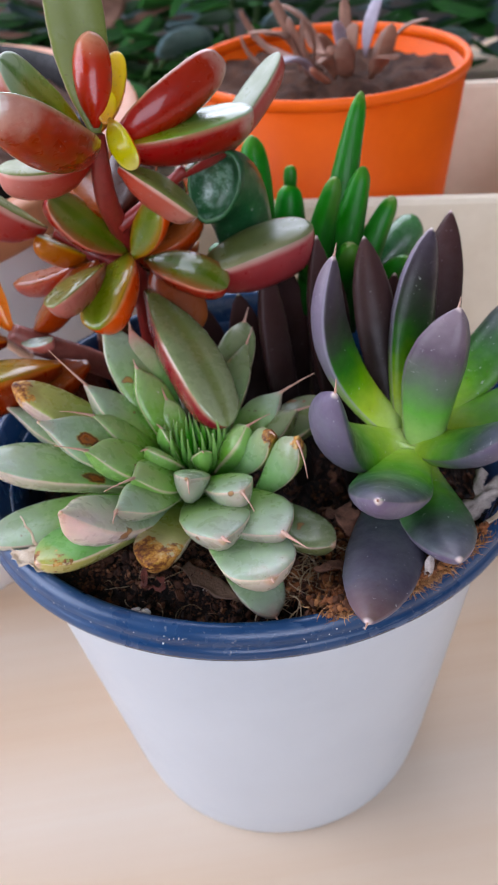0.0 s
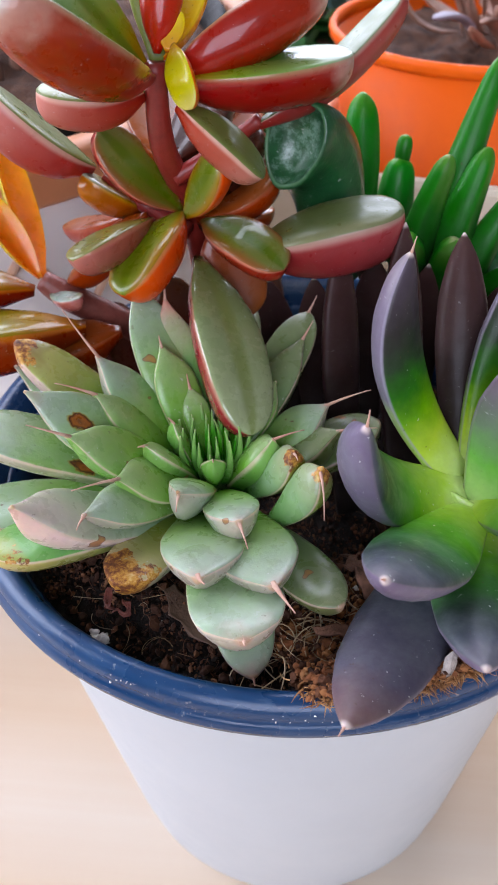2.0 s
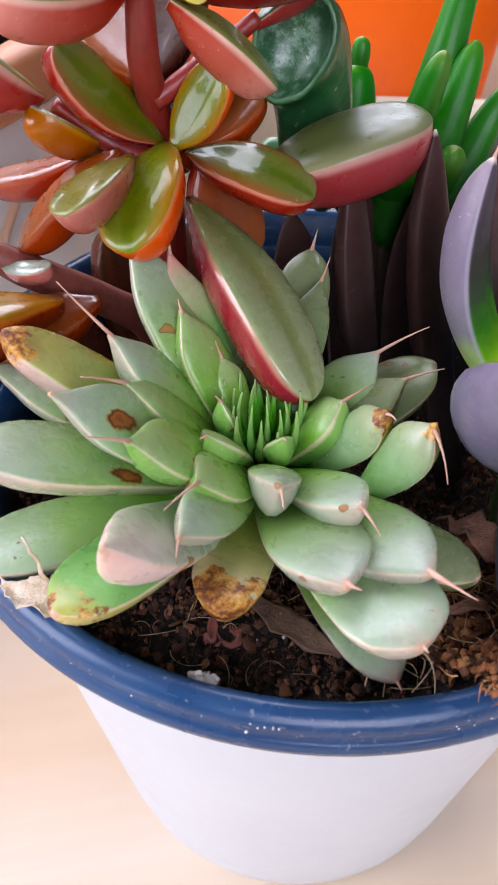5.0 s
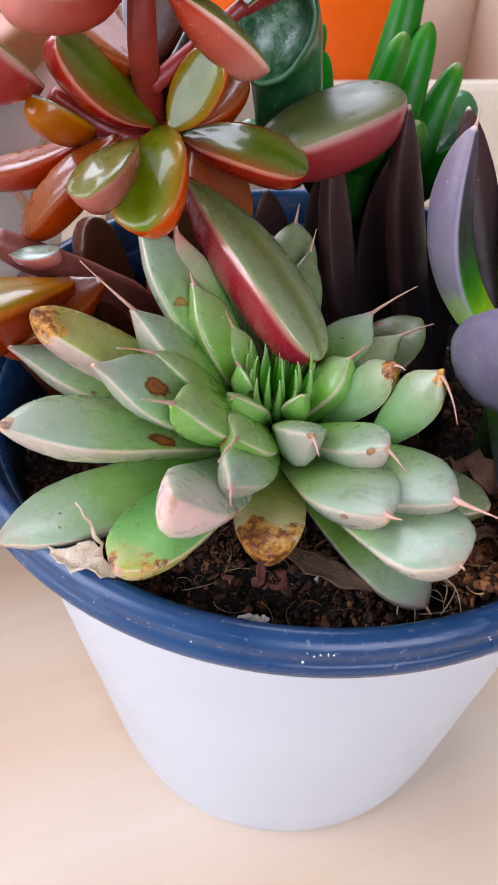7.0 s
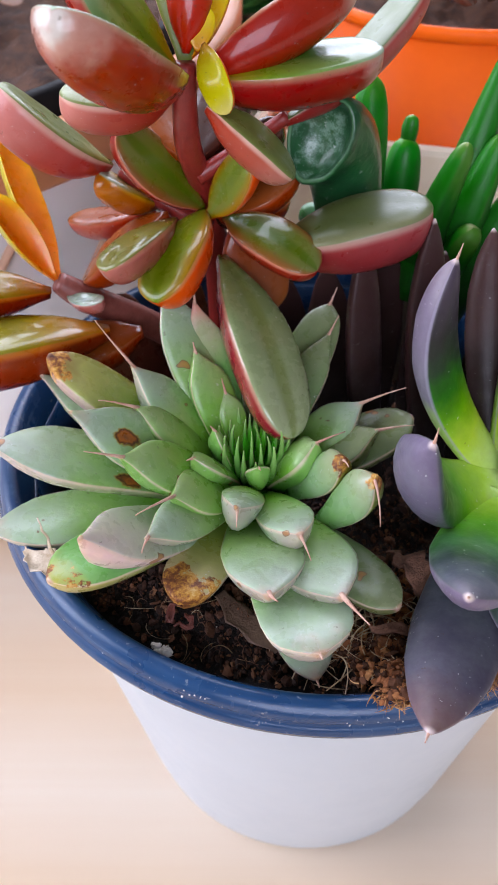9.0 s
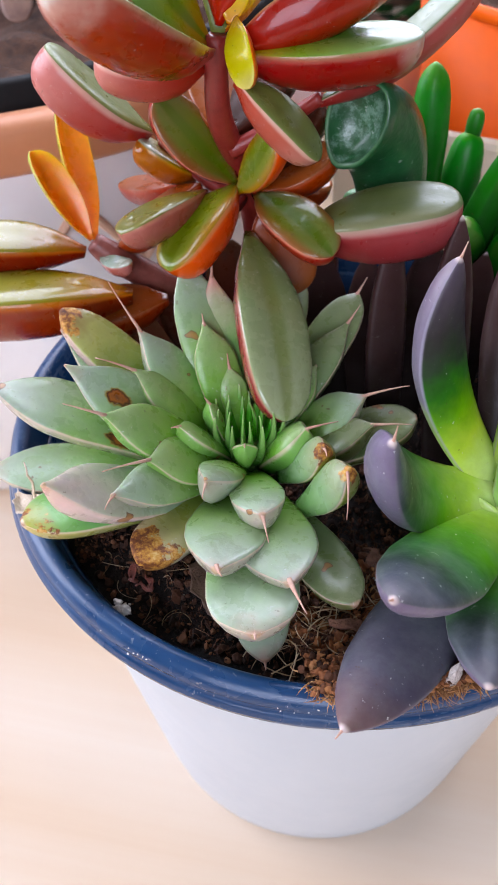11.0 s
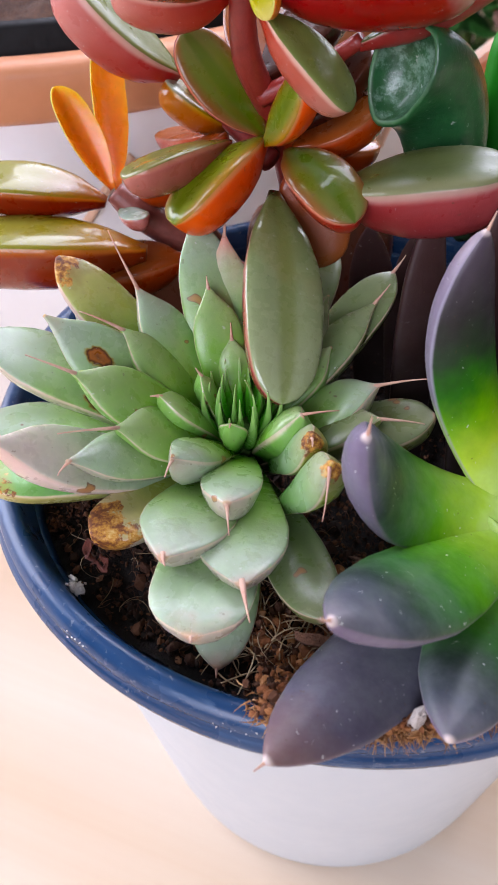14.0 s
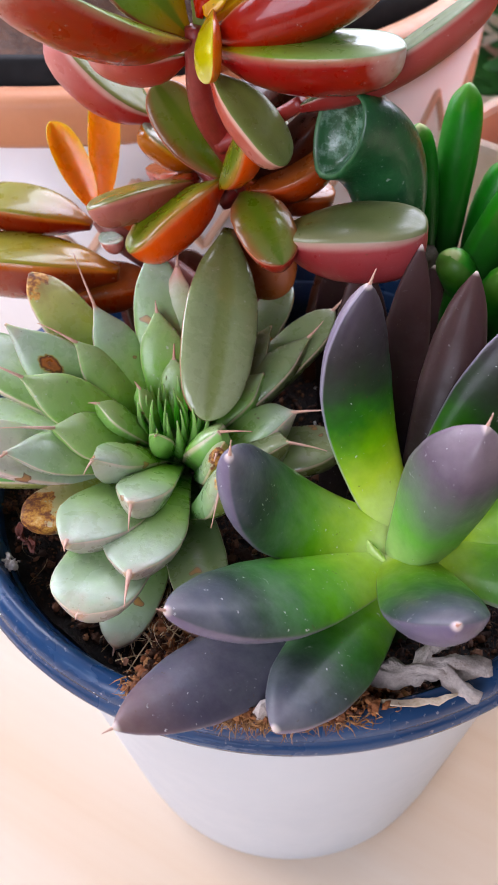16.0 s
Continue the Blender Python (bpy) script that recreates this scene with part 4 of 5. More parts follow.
for _ in range(1700):
    mid_a, wide = random.choice(((-73, 2.0), (-69, 2.5), (-63, 3.0), (-63, 3.0), (-56, 3.0), (-56, 3.0), (-48, 2.5)))
    a0 = radians(random.gauss(mid_a, wide))
    r0, ln = random.uniform(0.0612, 0.0690), random.uniform(0.0010, 0.0032)
    a1, curl = a0 + random.gauss(0, 0.9), random.gauss(0, 0.8)
    c0 = np.array([r0 * math.cos(a0), r0 * math.sin(a0), np.interp(r0, [0.059, 0.064, 0.067], [0.1288, 0.1320, 0.1330]) + random.uniform(0, 0.0007)])
    g = len(verts)
    for i in range(5):
        s = i / 4
        c = c0 + ln * s * np.array([math.cos(a1 + curl * s), math.sin(a1 + curl * s), 0.0])
        out = math.hypot(c[0], c[1])
        c[2] = max(c[2] + 0.0003 * math.sin(3 * s), 0.1332 if out < 0.0685 else 0.1332 - 0.35 * (out - 0.0685)) if out > 0.0645 else c[2]
        for j in range(4):
            q = j * math.pi / 2
            verts.append(c + 0.00016 * (1.15 - s) * np.array([-math.sin(a1) * math.cos(q), math.cos(a1) * math.cos(q), math.sin(q)]))
    for i in range(4):
        for j in range(4):
            k = (j + 1) % 4
            faces.append((g + i * 4 + j, g + i * 4 + k, g + i * 4 + 4 + k, g + i * 4 + 4 + j))
tagged(mesh_ob("coir_tuft", verts, faces, coir), "rusty tufts of coir spilling onto the blue rim", "fibres", kind="stuff")
twig = thing("dry_twig", (0.052, -0.034, 0.128), "forked dry grey twig lying on the soil", "twig")
tube("branch", [(0.0435, -0.0400, 0.1300), (0.0480, -0.0380, 0.1316), (0.0520, -0.0352, 0.1332), (0.0560, -0.0318, 0.1335), (0.0605, -0.0285, 0.1335)], [0.0007, 0.0018, 0.0013, 0.0020, 0.0009], twig_grey, twig, segs=18, lump=1.1)
tube("branch", [(0.0515, -0.0355, 0.1332), (0.0510, -0.0320, 0.1345), (0.0525, -0.0290, 0.1350)], [0.0014, 0.0010, 0.0013], twig_grey, twig, segs=16, lump=1.1)
tube("branch", [(0.0545, -0.0330, 0.1334), (0.0580, -0.0345, 0.1335), (0.0615, -0.0345, 0.1335)], [0.0014, 0.0012, 0.0008], twig_grey, twig, segs=16, lump=1.1)
scrap("fibre_strip", [(0.0495, -0.0440, 0.1331), (0.0540, -0.0405, 0.1336), (0.0585, -0.0360, 0.1335)], [0.0008, 0.0013, 0.0006], paper_tan, "flat pale strip of dry fibre on the rim", "fibre", 0.0006, seed=3)
scrap("bark_flake", [(0.0170, -0.0325, 0.1300), (0.0195, -0.0360, 0.1322), (0.0235, -0.0400, 0.1318), (0.0270, -0.0440, 0.1305)], [0.0025, 0.0052, 0.0048, 0.0022], bark_brown,
      "crumpled dry brown bark flake on the soil", "bark", 0.0016, thick=0.0006, seed=5, curl=0.12)
scrap("fallen_leaf", [(-0.0150, -0.0440, 0.1262), (-0.0110, -0.0485, 0.1266), (-0.0070, -0.0520, 0.1264), (-0.0030, -0.0548, 0.1258)], [0.0020, 0.0048, 0.0044, 0.0008], dry_leaf,
      "dried translucent brown leaf lying on the soil", "dead leaf", 0.0005, seed=8, curl=0.10)
scrap("papery_scrap", [(-0.0520, -0.0440, 0.1333), (-0.0490, -0.0460, 0.1338), (-0.0455, -0.0482, 0.1345), (-0.0425, -0.0500, 0.1335)], [0.0012, 0.0046, 0.0040, 0.0010], paper_tan,
      "papery tan scrap of dead leaf on the blue rim", "dead leaf", 0.0014, seed=11, curl=0.2)
scrap("dry_tendril", [(-0.0450, -0.0478, 0.1350), (-0.0440, -0.0480, 0.1385), (-0.0455, -0.0468, 0.1415), (-0.0470, -0.0455, 0.1450)], [0.0011, 0.0006, 0.0004, 0.0003], paper_tan,
      "thin dry tendril of a dead leaf", "dead leaf", 0.0006, (0, -1, 0.3), seed=2, cells=5)
scrap("red_curl", [(-0.0205, -0.0540, 0.1375), (-0.0215, -0.0552, 0.1350), (-0.0230, -0.0548, 0.1330), (-0.0210, -0.0545, 0.1318)], [0.0008, 0.0015, 0.0011, 0.0004], dry_red,
      "curled red-brown dead leaf tip", "dead leaf", 0.0013, (0.2, -1, 0.2), seed=4, curl=0.3)
scrap("red_curl", [(-0.0195, -0.0545, 0.1350), (-0.0180, -0.0552, 0.1336), (-0.0190, -0.0556, 0.1322), (-0.0215, -0.0556, 0.1315)], [0.0006, 0.0011, 0.0008, 0.0003], dry_red,
      "curled red-brown dead leaf tip", "dead leaf", 0.0012, (0.4, -1, 0.1), seed=9, curl=0.4)
scrap("bark_chip", [(0.0135, -0.0500, 0.1285), (0.0165, -0.0492, 0.1296), (0.0200, -0.0490, 0.1288)], [0.0010, 0.0022, 0.0012], bark_brown, "brown dry chip of bark on the soil", "bark", 0.0010, thick=0.0006, seed=6)

# ---- pale rosette succulent ----
rosette = thing("pale_rosette_succulent", (-0.012, -0.022, 0.124), "pale green rosette succulent with pink spiny tips and brown scars", "succulent")
HEART = np.array([-0.0120, -0.0215, 0.0])


def pale(tip, width, z=0.131, mat=green_pale, thick=0.0046, bend=0.035, spine=None, r=0.0035, **more):
    """A leaf of the pale rosette, rooted round its heart at height z."""
    away = np.array([tip[0] - HEART[0], tip[1] - HEART[1], 0])
    base = HEART + unit(away) * r + np.array([0, 0, z])
    return leaf(rosette, mat, base, tip, width * 1.03, thick * 1.65, bend=bend, spine=spine, top=0.17, cup=0.05, keel=1.25, ridge=0.16, **more)


CLEFT = ((0, 0.42), (0.2, 0.60), (0.45, 0.86), (0.70, 1.0), (0.84, 0.98), (0.92, 0.84), (0.965, 0.55), (0.985, 0.25), (1, 0.06))
BROAD = ((0, 0.45), (0.2, 0.62), (0.45, 0.86), (0.66, 1.0), (0.80, 0.92), (0.90, 0.62), (0.96, 0.30), (1, 0.08))
THORN = ((0, 0.9), (0.3, 1.0), (0.55, 0.72), (0.75, 0.36), (0.9, 0.20), (1, 0.08))
# outer and lower leaves
pale((-0.0603, -0.0407, 0.1337), 0.0140, 0.1275, profile=BROAD, spine=(-0.0640, -0.0420, 0.1330))
pale((-0.0425, -0.0555, 0.1415), 0.0125, 0.1280, green_sear, profile=PADDLE)
pale((-0.0560, -0.0130, 0.1500), 0.0130, 0.1285, spine=(-0.0600, -0.0118, 0.1528))
pale((0.0047, -0.0591, 0.1256), 0.0108, 0.1270, spine=(0.0052, -0.0602, 0.1248), profile=PADDLE)
pale((0.0178, -0.0484, 0.1347), 0.0110, 0.1280, green_olive, profile=PADDLE)
pale((-0.0205, -0.0545, 0.1385), 0.0115, 0.1290, green_scab_big, profile=PADDLE)
pale((-0.0560, -0.0372, 0.1543), 0.0140, 0.1300, green_sore, profile=BROAD, spine=(-0.0600, -0.0385, 0.1565))
pale((-0.0505, -0.0190, 0.1605), 0.0115, 0.1300, green_burnt, profile=PADDLE)
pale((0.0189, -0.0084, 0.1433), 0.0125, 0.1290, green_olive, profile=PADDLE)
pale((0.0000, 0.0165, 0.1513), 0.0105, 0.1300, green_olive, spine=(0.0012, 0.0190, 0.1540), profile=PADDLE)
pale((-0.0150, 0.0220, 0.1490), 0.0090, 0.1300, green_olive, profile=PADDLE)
pale((0.0048, -0.0642, 0.1426), 0.0158, 0.1295, profile=CLEFT, spine=(0.0052, -0.0650, 0.1424))
# middle leaves
pale((-0.0340, -0.0568, 0.1562), 0.0112, 0.1290, green_pink, bend=-0.06, thick=0.0060, up=(0.62, 0.28, 0.7))
pale((-0.0422, -0.0330, 0.1600), 0.0108, 0.1310, green_scab, up=(0.65, -0.35, 0.6))
pale((-0.0325, -0.0010, 0.1655), 0.0115, 0.1300)
pale((-0.0261, -0.0015, 0.1625), 0.0095, 0.1320, green_blush, spine=(-0.0259, -0.0008, 0.1660), bend=-0.02)
pale((-0.0353, -0.0168, 0.1577), 0.0098, 0.1320, spine=(-0.0424, -0.0135, 0.1651))
pale((-0.0042, -0.0573, 0.1468), 0.0140, 0.1310, profile=BROAD, spine=(-0.0026, -0.0586, 0.1474))
pale((0.0076, -0.0548, 0.1450), 0.0144, 0.1310, profile=BROAD, spine=(0.0120, -0.0602, 0.1462))
pale((-0.0255, -0.0510, 0.1502), 0.0088, 0.1335, up=(0.58, 0.17, 0.7), spine=(-0.0258, -0.0532, 0.1488))
leaf(rosette, green_plump, (0.0022, -0.0330, 0.1362), (0.0114, -0.0345, 0.1530), 0.0088, 0.0066, bend=-0.04, up=(-0.55, -0.5, 0.7), spine=(0.0130, -0.0402, 0.1462), top=0.3, keel=1.5)
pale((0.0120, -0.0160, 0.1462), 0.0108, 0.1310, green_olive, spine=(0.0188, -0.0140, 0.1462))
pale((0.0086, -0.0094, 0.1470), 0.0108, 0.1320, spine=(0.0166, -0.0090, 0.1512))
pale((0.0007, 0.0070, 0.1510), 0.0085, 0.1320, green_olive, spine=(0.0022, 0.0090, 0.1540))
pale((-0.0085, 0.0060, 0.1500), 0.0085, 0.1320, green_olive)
# inner leaves
pale((-0.0319, -0.0396, 0.1569), 0.0102, 0.1330, green_fresh, up=(0.80, 0.12, 0.5), spine=(-0.0362, -0.0440, 0.1620))
pale((-0.0330, -0.0250, 0.1551), 0.0098, 0.1330, green_fresh, spine=(-0.0385, -0.0285, 0.1590))
pale((-0.0246, -0.0102, 0.1572), 0.0092, 0.1335, green_fresh, spine=(-0.0248, -0.0100, 0.1590))
pale((-0.0230, -0.0418, 0.1505), 0.0094, 0.1340, green_fresh, up=(0.66, 0.22, 0.6), spine=(-0.0270, -0.0500, 0.1545))
pale((-0.0004, -0.0452, 0.1482), 0.0100, 0.1335, profile=BROAD, spine=(0.0018, -0.0485, 0.1455))
pale((-0.0115, -0.0430, 0.1502), 0.0076, 0.1350, thick=0.0046, up=(0.15, 0.35, 0.95), spine=(-0.0112, -0.0455, 0.1485))
leaf(rosette, green_plump, (-0.0042, -0.0240, 0.1345), (0.0058, -0.0292, 0.1510), 0.0086, 0.0062, bend=-0.04, up=(-0.55, -0.4, 0.75), spine=(0.0067, -0.0312, 0.1508), top=0.3, keel=1.5)
pale((0.0004, -0.0225, 0.1475), 0.0090, 0.1345, green_fresh, thick=0.0060, spine=(0.0056, -0.0190, 0.1476))
pale((-0.0030, -0.0040, 0.1470), 0.0080, 0.1340, green_fresh)
pale((-0.0214, -0.0319, 0.1501), 0.0070, 0.1360, green_fresh, thick=0.0034, spine=(-0.0222, -0.0330, 0.1503))
pale((-0.0095, -0.0290, 0.1462), 0.0050, 0.1370, green_fresh, thick=0.0026, spine=(-0.0092, -0.0298, 0.1462))
pale((-0.0185, -0.0130, 0.1500), 0.0055, 0.1370, green_fresh, thick=0.0026, spine=(-0.0192, -0.0118, 0.1520))
pale((-0.0190, -0.0230, 0.1490), 0.0042, 0.1370, green_fresh, thick=0.0022, spine=(-0.0196, -0.0232, 0.1500))
for i in range(26):
    a, q = i * 2.39996, 0.0004 + 0.0012 * math.sqrt(i)
    tip = (HEART[0] + q * math.cos(a) * 1.2, HEART[1] + 0.001 + q * math.sin(a) * 1.2, 0.1492 - 0.00010 * i + random.uniform(-0.0012, 0.0012))
    pale(tip, 0.0013 + 0.00006 * i, 0.1355, green_sprout, thick=0.0008 + 0.00002 * i, bend=-0.10, r=0.0010 + 0.00007 * i, profile=THORN, rings=12, segs=10)
tube("stem", [(-0.012, -0.0215, 0.104), (-0.012, -0.0215, 0.130), (-0.012, -0.0215, 0.138)], [0.0045, 0.0042, 0.0026], stem_green, rosette)

# ---- dusky rosette succulent ----
dusky = thing("dusky_rosette_succulent", (0.040, -0.022, 0.124), "dark rosette succulent, lime at the heart with purple-grey leaf ends", "succulent")
CORE = np.array([0.0374, -0.0172, 0.0])


def dusk(tip, width, z=0.136, mat=dusk_leaf, thick=0.0080, bend=-0.06, r=0.0030, **more):
    """A leaf of the dusky rosette."""
    away = np.array([tip[0] - CORE[0], tip[1] - CORE[1], 0])
    base = CORE + unit(away) * r + np.array([0, 0, z])
    return leaf(dusky, mat, base, tip, width, thick, bend=bend, profile=BLADE, top=0.42, cup=0.02, keel=1.3, rings=24, segs=22, **more)


dusk((0.0217, -0.0740, 0.1405), 0.0170, 0.1290, dusk_dark, bend=-0.03, spine=(0.0211, -0.0756, 0.1407))
dusk((0.0408, -0.0605, 0.1410), 0.0150, 0.1330, bend=-0.05)
dusk((0.0246, -0.0629, 0.1600), 0.0165, 0.1360, bend=-0.07, spine=(0.0242, -0.0639, 0.1612))
dusk((0.0190, -0.0412, 0.1682), 0.0165, 0.1380, bend=-0.19, up=(0.85, 0.4, 0.2), spine=(0.0192, -0.0408, 0.1712))
dusk((0.0215, -0.0086, 0.1803), 0.0150, 0.1390, dusk_rise, bend=-0.15, up=(0.92, -0.28, 0.35), spine=(0.0221, -0.0080, 0.1830))
leaf(dusky, dusk_keel, (0.0408, -0.0210, 0.1375), (0.0470, -0.0165, 0.1705), 0.0152, 0.0090, bend=0.08, up=(-0.25, 0.95, 0.25), profile=BLADE, top=0.12, cup=0.15, keel=0.85, ridge=0.65, rings=24, segs=22, spine=(0.0472, -0.0160, 0.1728))
dusk((0.0566, -0.0400, 0.1570), 0.0165, 0.1370, bend=-0.08, spine=(0.0572, -0.0406, 0.1588))
dusk((0.0453, 0.0087, 0.1770), 0.0135, 0.1370, dusk_rise, bend=-0.06, up=(0.6, -0.7, 0.3))
leaf(dusky, dusk_brown_shade, (0.0275, -0.0080, 0.1120), (0.0190, 0.0135, 0.1750), 0.0100, 0.0065, bend=-0.04, profile=BLADE, cup=0.12, up=(0.5, -0.7, 0.2))
dusk((0.0301, 0.0125, 0.1744), 0.0108, 0.1340, dusk_brown_shade, bend=-0.05)
leaf(dusky, dusk_brown_shade, (0.0135, -0.0030, 0.1120), (0.0065, 0.0165, 0.1685), 0.0090, 0.0060, bend=-0.03, profile=BLADE, cup=0.1, up=(0.6, -0.7, 0.2))
dusk((0.0528, 0.0250, 0.1736), 0.0125, 0.1340, dusk_brown_shade, bend=-0.04)
dusk((0.0760, -0.0180, 0.1560), 0.0145, 0.1380, bend=-0.07)
dusk((0.0700, 0.0050, 0.1640), 0.0140, 0.1370, bend=-0.07)
# Extra dark leaves added to fill the shaded back of the pot.
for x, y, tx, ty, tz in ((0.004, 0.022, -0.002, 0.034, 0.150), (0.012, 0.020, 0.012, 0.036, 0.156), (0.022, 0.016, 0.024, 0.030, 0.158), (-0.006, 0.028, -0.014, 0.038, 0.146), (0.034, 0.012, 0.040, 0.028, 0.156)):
    leaf(dusky, dusk_brown_shade, (x, y, 0.106), (tx, ty, tz), 0.0115, 0.0055, bend=-0.05, profile=BLADE, cup=0.1, up=(0.2, -1, 0.3))
tube("stem", [(0.0374, -0.0172, 0.104), (0.0374, -0.0172, 0.129), (0.0374, -0.0172, 0.1350)], [0.0050, 0.0048, 0.0030], stem_green, dusky)
for a, z in ((0.4, 0.1475), (2.3, 0.1465), (4.3, 0.1470), (1.3, 0.1450), (3.3, 0.1450), (5.4, 0.1445)):
    leaf(dusky, lime_heart, CORE + (0, 0, 0.134), (CORE[0] + 0.0075 * math.cos(a), CORE[1] + 0.0075 * math.sin(a), z - 0.0055), 0.0100, 0.0030, bend=-0.10, profile=BLADE, cup=0.05)

# ---- red-backed waxy plant ----
waxy = thing("red_backed_succulent", (-0.027, 0.018, 0.124), "upright succulent with waxy boat-shaped green leaves and red backs", "succulent")
TOP, SIDE = np.array([-0.0278, 0.0110, 0.2000]), np.array([-0.0560, 0.0065, 0.1560])
tube("stem", [(-0.0265, 0.031, 0.104), (-0.0265, 0.028, 0.150), (-0.0272, 0.0205, 0.1730), (-0.0285, 0.0125, 0.1880), (-0.0278, 0.0110, 0.2030)],
     [0.0034, 0.0030, 0.0026, 0.0025, 0.0019], stem_red, waxy, "thick red stem")
tube("stem", [(-0.028, 0.024, 0.104), (-0.031, 0.021, 0.130), (-0.040, 0.016, 0.142), (-0.0520, 0.0090, 0.1535), (-0.0570, 0.0070, 0.1585)], [0.0034, 0.0034, 0.0032, 0.0032, 0.0022], stem_mauve, waxy, "mauve side stem")
tube("stem", [(-0.026, 0.016, 0.168), (-0.036, 0.019, 0.172), (-0.0440, 0.0185, 0.1785)], [0.0022, 0.0018, 0.0012], stem_red, waxy)
tube("stem", [(-0.0275, 0.0150, 0.1800), (-0.0190, 0.0180, 0.1850), (-0.0105, 0.0190, 0.1912)], [0.0018, 0.0015, 0.0013], stem_red, waxy)


def boat(node, tip, width, mat, thick=None, bend=-0.05, start=0.0025, **more):
    """A boat-shaped leaf from a node of the stem."""
    node, tip = np.array(node, float), np.array(tip, float)
    base = node + unit(tip - node) * start
    return leaf(waxy, mat, base, tip, width * 1.2, thick or width * 0.80, bend=bend, profile=OVAL, top=0.20, groove=0.03, cup=more.pop("cup", 0.15), keel=1.1, rings=24, segs=24, ripple=0.02, **more)


boat(TOP, (-0.0363, -0.0253, 0.2229), 0.0138, pep_red, bend=-0.06, thick=0.0082)
boat(TOP, (-0.0425, 0.0030, 0.2216), 0.0124, pep_red, thick=0.0068, up=(0.30, -0.30, 0.85))
boat(TOP + (0, 0, 0.002), (-0.0270, 0.0206, 0.2215), 0.0070, pep_coral, bend=-0.03, up=(0, 1, 0.2), thick=0.0032)
boat(TOP + (0, 0, 0.002), (-0.0236, 0.0300, 0.2150), 0.0055, pep_yellow)
boat(TOP + (0.002, -0.001, 0.003), (-0.0251, 0.0158, 0.2110), 0.0042, pep_yellow, up=(0.2, -1, 0.3))
boat((-0.0245, 0.0120, 0.2060), (-0.0191, 0.0036, 0.1978), 0.0047, pep_young, bend=0.08, start=0.0, up=(-0.55, -0.35, 0.75))
boat(TOP, (-0.0005, 0.0284, 0.2123), 0.0108, pep_red, up=(-0.2, 0.9, 0.5), thick=0.0062)
boat(TOP, (0.0058, 0.0255, 0.2018), 0.0120, pep_red, bend=-0.02)
boat((-0.0110, 0.0185, 0.1905), (0.0126, 0.0424, 0.2089), 0.0092, pep_pale, start=0.0, thick=0.0062, up=(-0.50, -0.12, 0.85))
boat(TOP - (-0.002, 0.001, 0.002), (-0.0082, 0.0108, 0.1832), 0.0088, pep_pink, bend=0.05)
boat(TOP - (0, 0, 0.002), (-0.0489, 0.0049, 0.1992), 0.0100, pep_pink)
boat((-0.0440, 0.0185, 0.1785), (-0.0610, 0.0080, 0.1985), 0.0125, pep_pink, bend=-0.04)
boat(TOP, (-0.0310, 0.0300, 0.2400), 0.0105, pep_pink, up=(0.3, -1, 0.1))
boat((-0.0266, 0.0150, 0.1732), (-0.0420, 0.0138, 0.1893), 0.0090, pep_green, start=0.0, up=(0.58, -0.5, 0.68))
boat((-0.0250, 0.0115, 0.1735), (-0.0168, 0.0103, 0.1870), 0.0075, pep_lime, up=(-0.5, -0.8, 0.6), start=0.0)
boat((-0.0262, 0.0140, 0.1735), (-0.0315, -0.0085, 0.1664), 0.0116, pep_lime, bend=0.06, start=0.0, up=(-0.48, -0.30, 0.9))
boat((-0.0225, 0.0160, 0.1710), (-0.0026, 0.0020, 0.1690), 0.0094, pep_green, bend=0.06, start=0.0, up=(-0.15, -0.1, 1.0))
boat((-0.0120, 0.0115, 0.1672), (0.0184, 0.0158, 0.1762), 0.0138, pep_far, bend=0.03, start=0.0, thick=0.0135, up=(-0.20, -0.02, 1.0))
boat((-0.0318, 0.0112, 0.1728), (-0.0402, -0.0098, 0.1735), 0.0088, pep_dusk, start=0.0, bend=0.03, up=(-0.45, -0.35, 0.85))
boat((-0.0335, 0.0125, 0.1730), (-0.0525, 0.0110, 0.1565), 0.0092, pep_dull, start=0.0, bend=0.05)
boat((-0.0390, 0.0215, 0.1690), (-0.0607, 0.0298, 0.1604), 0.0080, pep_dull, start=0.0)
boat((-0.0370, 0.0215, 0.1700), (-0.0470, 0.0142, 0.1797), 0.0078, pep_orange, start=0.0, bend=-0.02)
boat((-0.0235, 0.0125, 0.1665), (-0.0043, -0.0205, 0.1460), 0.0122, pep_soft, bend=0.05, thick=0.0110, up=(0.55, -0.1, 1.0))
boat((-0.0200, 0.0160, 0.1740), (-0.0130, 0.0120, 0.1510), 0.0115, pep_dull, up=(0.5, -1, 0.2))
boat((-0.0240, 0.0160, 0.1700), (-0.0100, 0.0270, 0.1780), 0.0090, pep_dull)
# Back leaves; the darkest hold the shade between stems in their colour.
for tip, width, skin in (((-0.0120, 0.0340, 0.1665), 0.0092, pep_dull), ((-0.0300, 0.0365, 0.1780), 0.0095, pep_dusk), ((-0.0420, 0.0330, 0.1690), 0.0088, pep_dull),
                         ((-0.0140, 0.0320, 0.1850), 0.0085, pep_shade_fill), ((-0.0350, 0.0290, 0.1905), 0.0085, pep_dull), ((-0.0230, 0.0390, 0.1640), 0.0095, pep_shade_fill)):
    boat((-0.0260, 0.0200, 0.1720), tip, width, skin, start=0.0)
for tip, width, skin in (((-0.0210, 0.0400, 0.1970), 0.0100, pep_shade_fill), ((-0.0400, 0.0350, 0.1930), 0.0095, pep_dull), ((-0.0330, 0.0400, 0.1860), 0.0090, pep_shade_fill)):
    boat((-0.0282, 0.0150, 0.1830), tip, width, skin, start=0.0)
